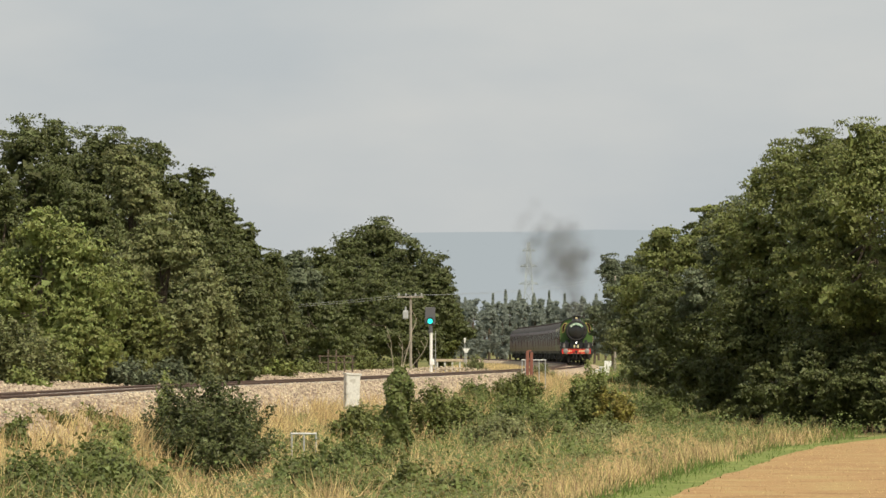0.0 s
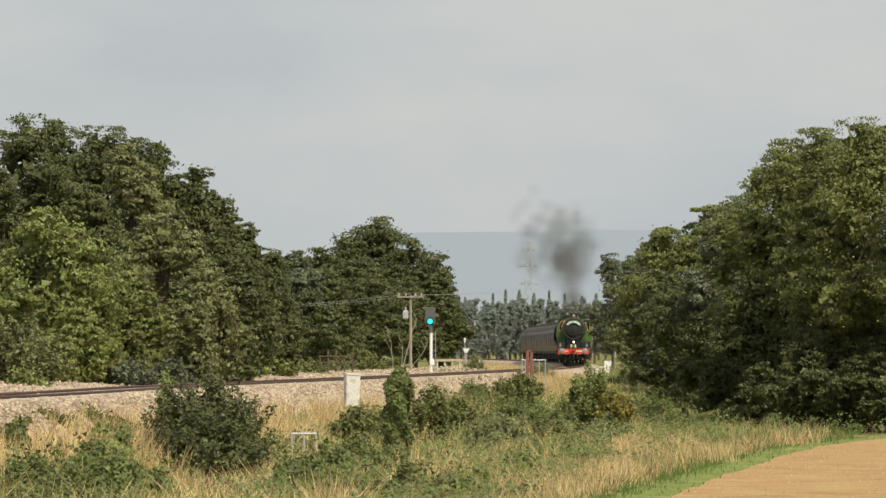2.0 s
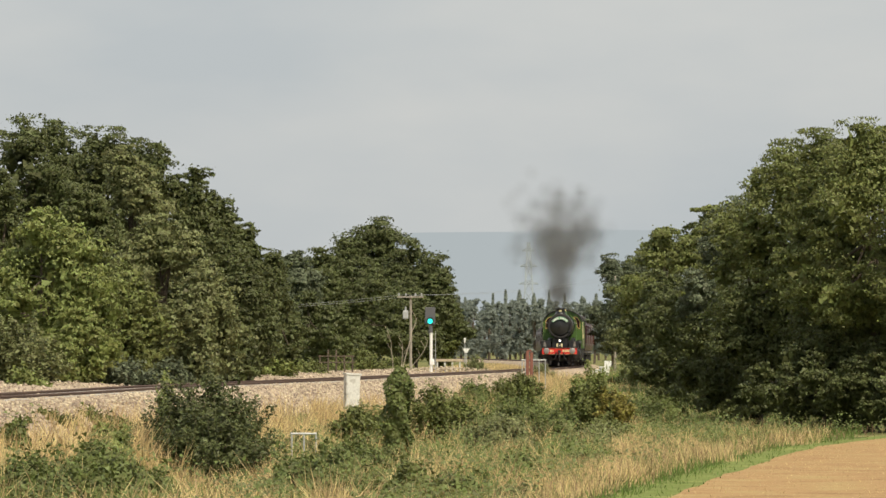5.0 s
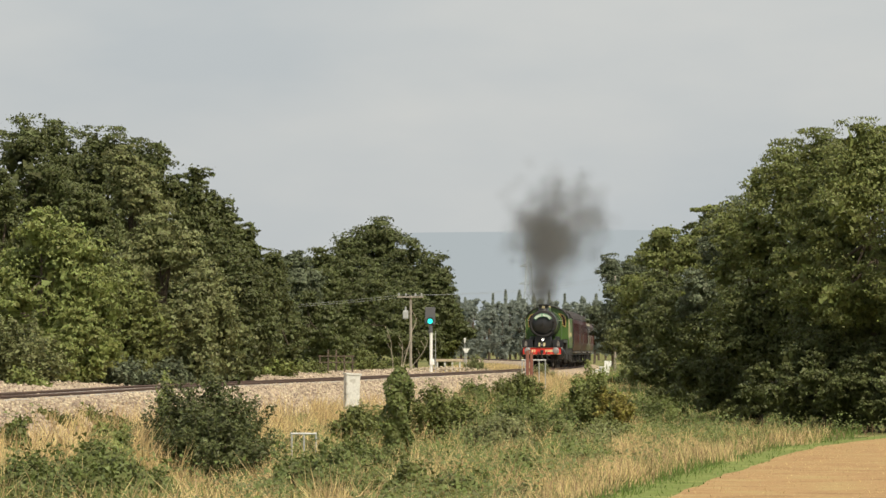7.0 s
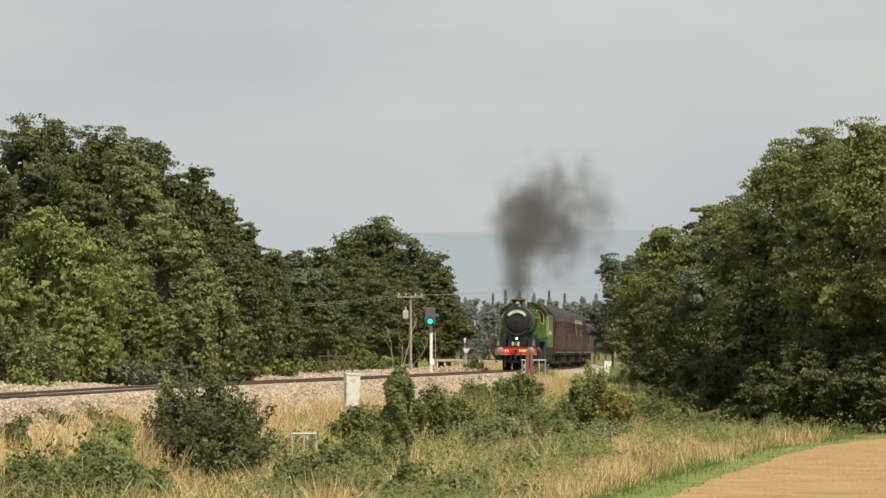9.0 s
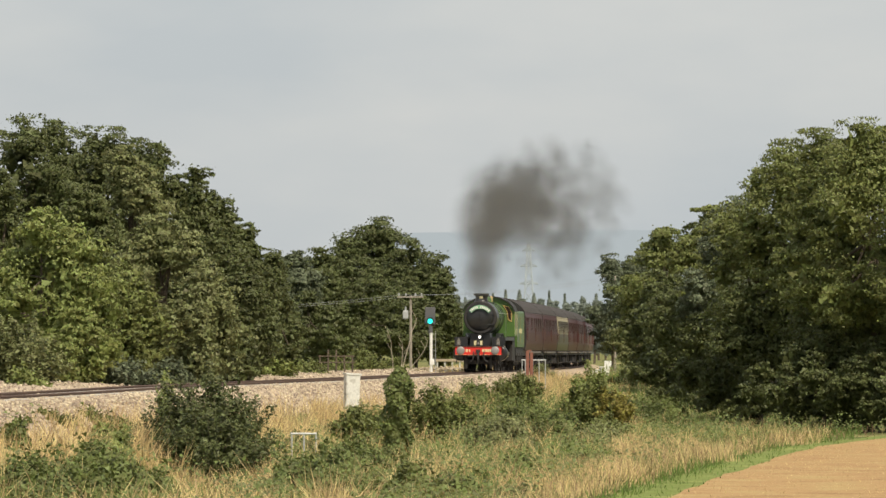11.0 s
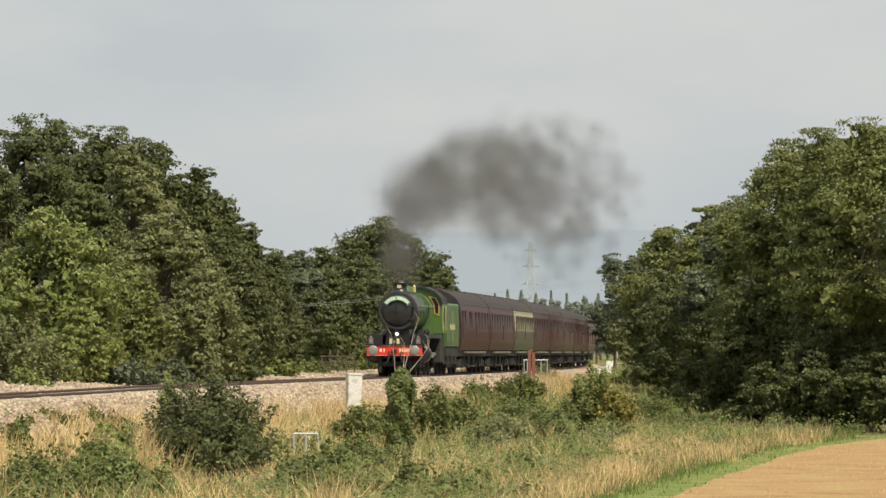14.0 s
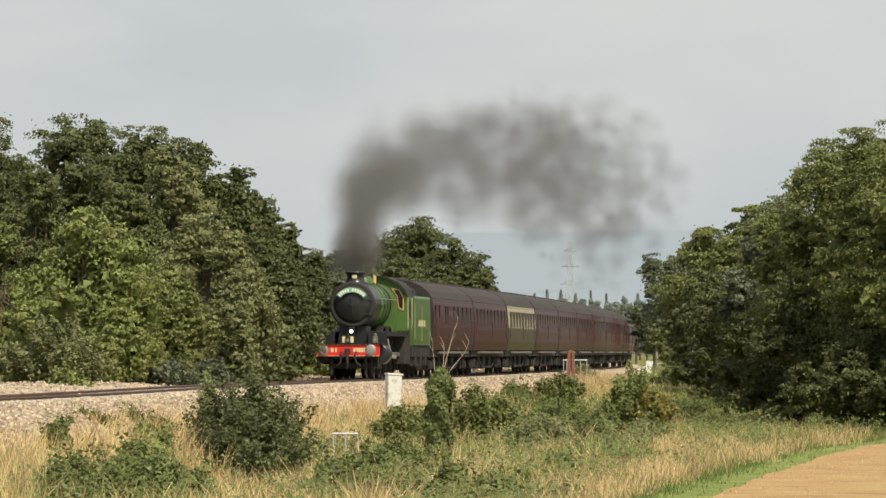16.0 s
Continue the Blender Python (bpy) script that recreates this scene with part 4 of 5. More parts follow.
def dead_branches(x, y, z):
    t = tagged(new("dead_sapling"), "bare pale dead sapling above the ivy", "sapling")
    t.matrix_basis = pose(x, y, z)
    rng = random.Random(5)
    for k, (bx, lean, h) in enumerate(((-0.12, -0.12, 1.15), (0.05, 0.28, 1.55), (0.16, 0.55, 0.95), (-0.02, 0.05, 0.9))):
        bm = bmesh.new()
        p = Vector((bx, 0, 0))
        for s in range(5):
            q = p + Vector((lean * h / 5 + rng.gauss(0, 0.03), rng.gauss(0, 0.03), h / 5))
            tube(bm, p, q, 0.014 - 0.002 * s, 0.012 - 0.002 * s, 5)
            if s > 1:
                tube(bm, q, q + Vector((rng.choice((-1, 1)) * 0.12, 0, 0.22)), 0.006, 0.003, 4)
            p = q
        part("branch", bm, M_TWIG, t)


dead_branches(-1.15, 164, ground_z(-1.15, 164) + 2.55)


def cable_trough(x0, x1, y, z):
    t = tagged(new("cable_route"), "raised pale orange cable trough beside the track", "trough")
    t.matrix_basis = pose(x0, y, 0)
    bm = bmesh.new()
    box(bm, 0, x1 - x0, -0.12, 0.12, z - 0.16, z, 0.02)
    part("trough", bm, M_STONE, t)
    for k in range(4):
        bm = bmesh.new()
        px = 0.1 + (x1 - x0 - 0.2) * k / 3
        box(bm, px - 0.05, px + 0.05, -0.06, 0.06, ground_z(x0 + px, y) - 0.05, z - 0.15)
        part("leg", bm, M_CONCRETE, t)


cable_trough(-0.45, 1.15, 383, 0.55)


def small_sign(x, y, z, w, h, label):
    t = tagged(new("lineside_sign"), label, "sign")
    g = ground_z(x, y)
    t.matrix_basis = pose(x, y, g)
    bm = bmesh.new()
    tube(bm, (0, 0, -0.1), (0, 0, z - g), 0.03, seg=6)
    part("post", bm, M_GALV, t)
    bm = bmesh.new()
    prism(bm, [(-w / 2, z - g + h), (w / 2, z - g + h), (w * 0.2, z - g), (-w * 0.2, z - g)], -0.05, -0.03)
    part("plate", bm, M_WHITE, t, "white painted plate")


small_sign(1.44, 383, 0.95, 0.44, 0.26, "small white lineside sign plate on a post")
small_sign(1.40, 395, 1.55, 0.16, 0.34, "thin white topped lineside marker post")


# ================= the train =================
def build_locomotive():
    """Origin: rail level under the buffer beam; y runs back along the engine."""
    t = tagged(new("steam_locomotive"), "apple green steam locomotive with black smokebox and red buffer beam", "locomotive")
    P = lambda n, bm, m, l="", s=False, par=None: part(n, bm, m, par or t, l, s)
    ZC = 2.74
    bm = bmesh.new(); lathe(bm, [(0.78, 1.55), (0.85, 1.62), (0.85, 3.7)], 40, 'Y', (0, 0, ZC)); P("smokebox", bm, M_BLACK, "black smokebox", False)
    bm = bmesh.new()
    lathe(bm, [(0.70, 1.56), (0.69, 1.50), (0.55, 1.43), (0.30, 1.37), (0.06, 1.34)], 40, 'Y', (0, 0, ZC))
    door = P("smokebox_door", bm, M_BLACK, "dished black smokebox door", True)
    bm = bmesh.new(); lathe(bm, [(0.77, 1.57), (0.845, 1.56), (0.845, 1.50), (0.77, 1.50)], 40, 'Y', (0, 0, ZC)); P("smokebox_rim", bm, M_SOOT_SHADE, "", True)
    bm = bmesh.new()
    tube(bm, (0, 1.28, ZC), (0, 1.40, ZC), 0.06, seg=10); tube(bm, (0, 1.29, ZC), (0.02, 1.29, ZC - 0.28), 0.018, seg=6); tube(bm, (0, 1.31, ZC), (-0.04, 1.31, ZC + 0.26), 0.018, seg=6)
    P("door_handle", bm, M_SOOT_SHADE, "", par=door)
    for z in (ZC + 0.16, ZC - 0.36):
        bm = bmesh.new(); box(bm, 0.02, 0.74, 1.42, 1.46, z - 0.03, z + 0.03, 0.01); P("hinge_strap", bm, M_BLACK, "", par=door)
    # boiler, firebox
    bm = bmesh.new(); lathe(bm, [(0.83, 3.7), (0.86, 7.0)], 40, 'Y', (0, 0, ZC)); P("boiler", bm, M_APPLE, "apple green boiler barrel", True)
    for y in (3.72, 4.8, 5.9, 7.0):
        bm = bmesh.new(); lathe(bm, [(0.83, y), (0.855 + 0.009 * (y - 3.7), y), (0.855 + 0.009 * (y - 3.7), y + 0.05), (0.83, y + 0.05)], 40, 'Y', (0, 0, ZC)); P("boiler_band", bm, M_BLACK)
    bm = bmesh.new()
    prism(bm, [(math.cos(a) * 0.95, ZC + math.sin(a) * 0.86) for a in [math.pi * k / 14 for k in range(15)]] + [(-0.95, 1.76), (0.95, 1.76)], 7.05, 8.7)
    P("firebox", bm, M_APPLE, "apple green firebox casing")
    # chimney, dome
    bm = bmesh.new(); lathe(bm, [(0.44, 0.74), (0.35, 0.84), (0.31, 0.98), (0.32, 1.12), (0.39, 1.15), (0.40, 1.21), (0.32, 1.24), (0.27, 1.24), (0.25, 0.95)], 24, 'Z', (0, 2.6, ZC)); P("chimney", bm, M_BLACK, "", True)
    bm = bmesh.new(); lathe(bm, [(0.42, 0.74), (0.36, 0.86), (0.34, 0.98), (0.26, 1.08), (0.05, 1.12)], 24, 'Z', (0, 5.4, ZC)); P("dome", bm, M_APPLE, "", True)
    for sx in (-0.2, 0.2):
        bm = bmesh.new(); lathe(bm, [(0.07, 0), (0.07, 0.25), (0.03, 0.32)], 12, 'Z', (sx, 7.5, ZC + 0.84)); P("safety_valve", bm, M_BRASS)
    # headboard
    bm = bmesh.new()
    n = 14
    ring = [(math.radians(33 + 114 * k / n)) for k in range(n + 1)]
    prism(bm, [(0.67 * math.cos(a), ZC - 0.01 + 0.64 * math.sin(a)) for a in ring] + [(0.50 * math.cos(a), ZC - 0.01 + 0.45 * math.sin(a)) for a in reversed(ring)], 1.26, 1.31)
    hb = P("headboard", bm, M_BADGE, "curved pale green headboard with cream lettering bars")
    for k in range(12):
        a = math.radians(41 + 98 * k / 11)
        if k == 6:
            continue
        bm = bmesh.new()
        c = Vector((0.59 * math.cos(a), 1.245, ZC - 0.01 + 0.545 * math.sin(a)))
        box(bm, -0.030, 0.030, -0.01, 0.01, -0.058, 0.058)
        bmesh.ops.transform(bm, matrix=Matrix.Translation(c) @ Matrix.Rotation(-(a - math.pi / 2), 4, 'Y'), verts=bm.verts)
        P("lettering_bar", bm, M_WHITE, "", par=hb)
    bm = bmesh.new(); box(bm, -0.09, 0.09, 2.26, 2.30, ZC + 0.97, ZC + 1.10, 0.01); P("chimney_plate", bm, M_LINING, "small cream plate on the chimney front")
    # saddle, frames, footplate
    bm = bmesh.new(); prism(bm, [(-0.55, 1.25), (0.55, 1.25), (0.48, 1.95), (-0.48, 1.95)], 1.7, 3.4); P("saddle", bm, M_BLACK)
    bm = bmesh.new(); box(bm, -0.62, 0.62, 3.4, 11.0, 1.2, 1.74); box(bm, -1.22, 1.22, 8.6, 10.9, 0.55, 1.80); P("ashpan", bm, M_SOOT_SHADE)
    bm = bmesh.new(); box(bm, -0.5, 0.5, 0.05, 11.0, 0.75, 1.28); P("frames", bm, M_SOOT_SHADE)
    bm = bmesh.new(); box(bm, -1.17, 1.17, 0.0, 0.06, 0.84, 1.27, 0.012); beam = P("buffer_beam", bm, M_RED, "red front buffer beam")
    bm = bmesh.new(); box(bm, -1.25, 1.25, -0.06, 1.3, 1.275, 1.31); P("front_footplate", bm, M_BLACK)
    for zz in (0.845, 1.255):
        bm = bmesh.new(); box(bm, -1.16, 1.16, -0.006, 0.0, zz, zz + 0.012); P("lining", bm, M_LINING, "", par=beam)
    for bx, w in ((-0.58, 0.10), (-0.44, 0.06), (0.24, 0.08), (0.34, 0.05), (0.43, 0.08), (0.53, 0.08), (0.63, 0.08)):
        bm = bmesh.new(); box(bm, bx - w / 2, bx + w / 2, -0.012, -0.002, 0.99, 1.14); P("lettering_bar", bm, M_LINING, "cream painted lettering bar", par=beam)
    for sx in (-1, 1):
        bm = bmesh.new(); lathe(bm, [(0.12, 0.0), (0.16, 0.02), (0.13, 0.04), (0.11, 0.30)], 20, 'Y', (sx * 0.87, -0.30, 1.06)); st = P("buffer", bm, M_RED, "", True)
        bm = bmesh.new(); lathe(bm, [(0.02, -0.455), (0.15, -0.445), (0.21, -0.42), (0.21, -0.39), (0.07, -0.37), (0.07, -0.25)], 28, 'Y', (sx * 0.87, 0, 1.06)); P("buffer_head", bm, M_BUFFER, "worn steel buffer head", True, st)
        bm = bmesh.new()
        tube(bm, (sx * 1.1, 0.03, 0.84), (sx * 1.1, 0.05, 0.45), 0.03, seg=6); box(bm, sx * 1.1 - 0.10, sx * 1.1 + 0.10, 0.0, 0.25, 0.42, 0.46); P("front_step", bm, M_SOOT_SHADE)
        # cylinder and running plate
        bm = bmesh.new(); lathe(bm, [(0.30, 1.55), (0.38, 1.58), (0.38, 2.55), (0.30, 2.58)], 22, 'Y', (sx * 0.99, 0, 0.92)); P("cylinder", bm, M_BLACK, "", True)
        bm = bmesh.new(); lathe(bm, [(0.16, 1.45), (0.19, 1.5), (0.19, 2.7), (0.16, 2.75)], 16, 'Y', (sx * 0.90, 0, 1.42)); P("piston_valve", bm, M_SOOT_SHADE, "", True)
        xo, xi = sx * 1.28, sx * 0.62
        bm = bmesh.new()
        x0, x1 = min(xo, xi), max(xo, xi)
        box(bm, x0, x1, 1.3, 1.36, 1.30, 1.74); box(bm, x0, x1, 1.36, 8.9, 1.70, 1.75, 0.01); box(bm, xo - 0.02, xo + 0.02, 1.36, 8.9, 1.58, 1.75)
        P("running_plate", bm, M_BLACK, "black raised running plate", False)
        bm = bmesh.new(); tube(bm, (sx * 0.96, 1.9, ZC + 0.22), (sx * 0.98, 8.6, ZC + 0.22), 0.018, seg=6); P("handrail", bm, M_STEEL)
        # rods
        bm = bmesh.new(); box(bm, sx * 1.02 - 0.03, sx * 1.02 + 0.03, 4.3, 8.7, 0.84, 0.98, 0.01); P("coupling_rod", bm, M_STEEL, "steel coupling rod")
        bm = bmesh.new(); tube(bm, (sx * 1.08, 2.6, 0.92), (sx * 1.08, 6.6, 0.80), 0.06, seg=8); tube(bm, (sx * 1.08, 3.6, 1.5), (sx * 1.08, 4.6, 1.1), 0.04, seg=6); P("connecting_rod", bm, M_STEEL)
        bm = bmesh.new(); box(bm, sx * 0.86 - 0.05, sx * 0.86 + 0.05, 8.95, 9.4, 0.3, 0.7); tube(bm, (sx * 0.8, 9.0, 0.9), (sx * 0.8, 8.8, 0.4), 0.07, seg=8); P("injector", bm, M_SOOT_SHADE)
        for yy in (4.4, 6.4, 8.4):
            bm = bmesh.new()
            arc = [math.radians(20 + 140 * k / 10) for k in range(11)]
            prism(bm, [(math.cos(a) * 1.02, 0.94 + math.sin(a) * 1.02) for a in arc] + [(math.cos(a) * 0.98, 0.94 + math.sin(a) * 0.98) for a in reversed(arc)], -0.12, 0.12)
            bmesh.ops.transform(bm, matrix=Matrix.Translation((sx * 0.78, yy, 0)) @ Matrix.Rotation(math.pi / 2, 4, 'Z'), verts=bm.verts)
            P("splasher", bm, M_BLACK)
    # cab
    roof = [(1.36, 3.10), (1.25, 3.38), (1.0, 3.64), (0.55, 3.84), (0, 3.92), (-0.55, 3.84), (-1.0, 3.64), (-1.25, 3.38), (-1.36, 3.10)]
    bm = bmesh.new(); prism(bm, roof + [(-1.33, 3.08), (-1.2, 3.33), (-0.96, 3.58), (-0.53, 3.78), (0, 3.86), (0.53, 3.78), (0.96, 3.58), (1.2, 3.33), (1.33, 3.08)], 8.55, 11.2); cab_roof = P("cab_roof", bm, M_SOOT_SHADE, "black curved cab roof")
    bm = bmesh.new(); prism(bm, [(x * 0.97, z - 0.05) for x, z in roof] + [(-1.32, 1.82), (1.32, 1.82)], 8.7, 8.76); front = P("cab_front", bm, M_APPLE, "apple green cab front")
    for sx in (-1, 1):
        bm = bmesh.new()
        prism(bm, [(sx * 1.19, 2.55), (sx * 0.99, 2.65), (sx * 0.93, 3.10), (sx * 0.72, 3.42), (sx * 1.02, 3.36), (sx * 1.20, 3.08)], 8.67, 8.70); w = P("cab_window", bm, M_BRASS, "brass framed spectacle window", par=front)
        bm = bmesh.new()
        prism(bm, [(sx * 1.16, 2.62), (sx * 1.03, 2.70), (sx * 0.97, 3.10), (sx * 0.80, 3.38), (sx * 1.00, 3.32), (sx * 1.165, 3.06)], 8.655, 8.668); P("pane", bm, M_GLASS, "", par=w)
        bm = bmesh.new(); box(bm, sx * 1.33 - 0.02, sx * 1.33 + 0.02, 8.7, 10.4, 1.82, 3.10, 0.008); sd = P("cab_side", bm, M_APPLE, "apple green cab side")
        for y0, y1 in ((8.85, 9.3), (9.35, 9.95)):
            bm = bmesh.new(); box(bm, sx * 1.352 - 0.008, sx * 1.352 + 0.008, y0, y1, 2.30, 2.92); P("side_window", bm, M_GLASS, "", par=sd)
        bm = bmesh.new(); box(bm, sx * 1.355 - 0.01, sx * 1.355 + 0.01, 8.72, 8.76, 1.9, 3.05); box(bm, sx * 1.355 - 0.01, sx * 1.355 + 0.01, 10.3, 10.34, 1.9, 3.05); P("lining", bm, M_LINING, "", par=sd)
    # lamps
    for lx, z in ((-1.0, 1.42), (1.0, 1.42), (0.0, 1.40)):
        bm = bmesh.new(); box(bm, lx - 0.09, lx + 0.09, -0.02, 0.16, z - 0.1, z + 0.16, 0.02); lathe(bm, [(0.05, 0), (0.05, 0.06), (0.02, 0.1)], 10, 'Z', (lx, 0.07, z + 0.16)); lp = P("lamp", bm, M_BLACK if lx == 0 else M_DUST)
        bm = bmesh.new(); lathe(bm, [(0.055, -0.03), (0.055, -0.02)], 14, 'Y', (lx, 0, z + 0.03)); P("lamp_lens", bm, M_BUFFER, "", par=lp)
    bm = bmesh.new(); box(bm, -0.10, 0.10, 1.2, 1.36, 1.62, 1.90, 0.02); lp = P("electric_headlamp", bm, M_BLACK)
    bm = bmesh.new(); lathe(bm, [(0.062, 1.165), (0.062, 1.195)], 18, 'Y', (0, 0, 1.75)); P("lamp_glass", bm, M_LAMP, "glowing white headlamp", par=lp)
    bm = bmesh.new(); box(bm, -0.22, 0.20, 0.06, 0.10, 1.33, 1.56, 0.01); P("number_plate", bm, M_LINING, "small cream plate")
    # coupling and hoses
    bm = bmesh.new(); box(bm, -0.10, 0.10, -0.25, 0.0, 0.95, 1.12, 0.02); tube(bm, (0, -0.22, 1.0), (0, -0.30, 0.6), 0.05, seg=8); tube(bm, (0.03, -0.22, 0.62), (-0.03, -0.16, 0.40), 0.045, seg=8); P("coupling", bm, M_SOOT_SHADE, "black screw coupling")
    for hx in (0.30, -0.24):
        bm = bmesh.new()
        q = [Vector((hx, -0.05, 1.0)), Vector((hx * 0.9, -0.22, 0.85)), Vector((hx * 1.1, -0.25, 0.6)), Vector((hx * 1.6, -0.18, 0.5))]
        for a, b in zip(q, q[1:]):
            tube(bm, a, b, 0.035, seg=8)
        P("hose", bm, M_SOOT_SHADE)
    for sx in (-0.62, 0.62):
        bm = bmesh.new(); box(bm, sx - 0.05, sx + 0.05, 0.3, 0.36, 0.15, 0.85); P("guard_iron", bm, M_SOOT_SHADE)
    wheels = []
    # green driving wheels coloured black: shade below the running plate is painted in
    for yy, r, nm in ((1.55, 0.48, "bogie_wheelset"), (3.35, 0.48, "bogie_wheelset"), (4.4, 0.94, "driving_wheelset"), (6.4, 0.94, "driving_wheelset"), (8.4, 0.94, "driving_wheelset")):
        wheels.append((wheelset(nm, r, M_SOOT_SHADE, t), yy, r))
    bm = bmesh.new(); box(bm, -0.66, 0.66, 1.0, 3.9, 0.38, 0.60, 0.02); P("bogie_frame", bm, M_SOOT_SHADE)
    return t, wheels


def wheelset(name, r, paint, parent, gauge=0.735):
    bm = bmesh.new()
    tube(bm, (-0.75, 0, 0), (0.75, 0, 0), 0.09, seg=10)
    for sx in (-1, 1):
        x = sx * gauge
        lathe(bm, [(r + 0.0, -0.065), (r + 0.0, 0.065), (r - 0.09, 0.065), (r - 0.09, -0.065), (r, -0.065)], 28, 'X', (x, 0, 0))
        lathe(bm, [(0.02, -0.09), (0.16 * r + 0.06, -0.09), (0.16 * r + 0.06, 0.09), (0.02, 0.09)], 14, 'X', (x, 0, 0))
        k = 16 if r > 0.7 else 9
        for i in range(k):
            a = 2 * math.pi * i / k
            tube(bm, (x, math.cos(a) * 0.12, math.sin(a) * 0.12), (x, math.cos(a) * (r - 0.06), math.sin(a) * (r - 0.06)), 0.028, seg=5)
    w = part(name, bm, paint, parent)
    w.location = (0, 0, r)
    return w


def build_tender():
    t = tagged(new("tender"), "apple green locomotive tender with lined side panels", "tender")
    bm = bmesh.new()
    prism(bm, [(-1.3, 1.25), (1.3, 1.25), (1.3, 3.06), (1.27, 3.13), (1.20, 3.15), (-1.20, 3.15), (-1.27, 3.13), (-1.3, 3.06)], 0.3, 7.0)
    part("tank", bm, M_APPLE, t, "apple green water tank")
    bm = bmesh.new()
    rg2 = random.Random(3)
    for k in range(60):
        bmesh.ops.create_icosphere(bm, subdivisions=1, radius=rg2.uniform(0.12, 0.28), matrix=Matrix.Translation((rg2.uniform(-0.9, 0.9), rg2.uniform(0.6, 4.2), 3.14 + rg2.uniform(-0.08, 0.16))))
    part("coal", bm, M_SOOT_SHADE, t, "heap of black coal")
    bm = bmesh.new(); box(bm, -1.25, 1.25, 0.1, 7.2, 0.80, 1.24, 0.02); part("frame", bm, M_SOOT_SHADE, t)
    for sx in (-1, 1):
        bm = bmesh.new()
        for y0, y1 in ((0.42, 3.4), (3.6, 6.9)):
            for z in (1.42, 2.78):
                box(bm, sx * 1.306 - 0.006, sx * 1.306 + 0.006, y0, y1, z, z + 0.018)
            for y in (y0, y1):
                box(bm, sx * 1.306 - 0.006, sx * 1.306 + 0.006, y, y + 0.03, 1.42, 2.80)
        part("lining", bm, M_LINE_DULL, t)
        for k in range(4):
            bm = bmesh.new(); box(bm, sx * 1.308 - 0.006, sx * 1.308 + 0.006, 2.2 + k * 0.75, 2.55 + k * 0.75, 1.98, 2.22); part("lettering_bar", bm, M_LINING, t, "cream lettering bar")
        bm = bmesh.new(); box(bm, sx * 1.12 - 0.03, sx * 1.12 + 0.03, 0.4, 6.9, 0.45, 0.8, 0.02); part("side_frame", bm, M_SOOT_SHADE, t)
        for y in (1.4, 3.5, 5.6):
            bm = bmesh.new(); box(bm, sx * 1.2 - 0.08, sx * 1.2 + 0.08, y - 0.2, y + 0.2, 0.5, 0.95, 0.03); part("axlebox", bm, M_SOOT_SHADE, t)
        bm = bmesh.new(); tube(bm, (sx * 1.33, 0.32, 1.5), (sx * 1.33, 0.32, 2.9), 0.02, seg=6); part("handrail", bm, M_STEEL, t)
    return t, [(wheelset("wheelset", 0.64, M_SOOT_SHADE, t), y, 0.64) for y in (1.4, 3.5, 5.6)]


SIDE = [(1.30, 1.08), (1.37, 1.45), (1.40, 1.95), (1.38, 2.5), (1.33, 2.95), (1.29, 3.13)]
ROOFP = [(1.29, 3.13), (1.12, 3.42), (0.82, 3.64), (0.42, 3.80), (0, 3.86)]


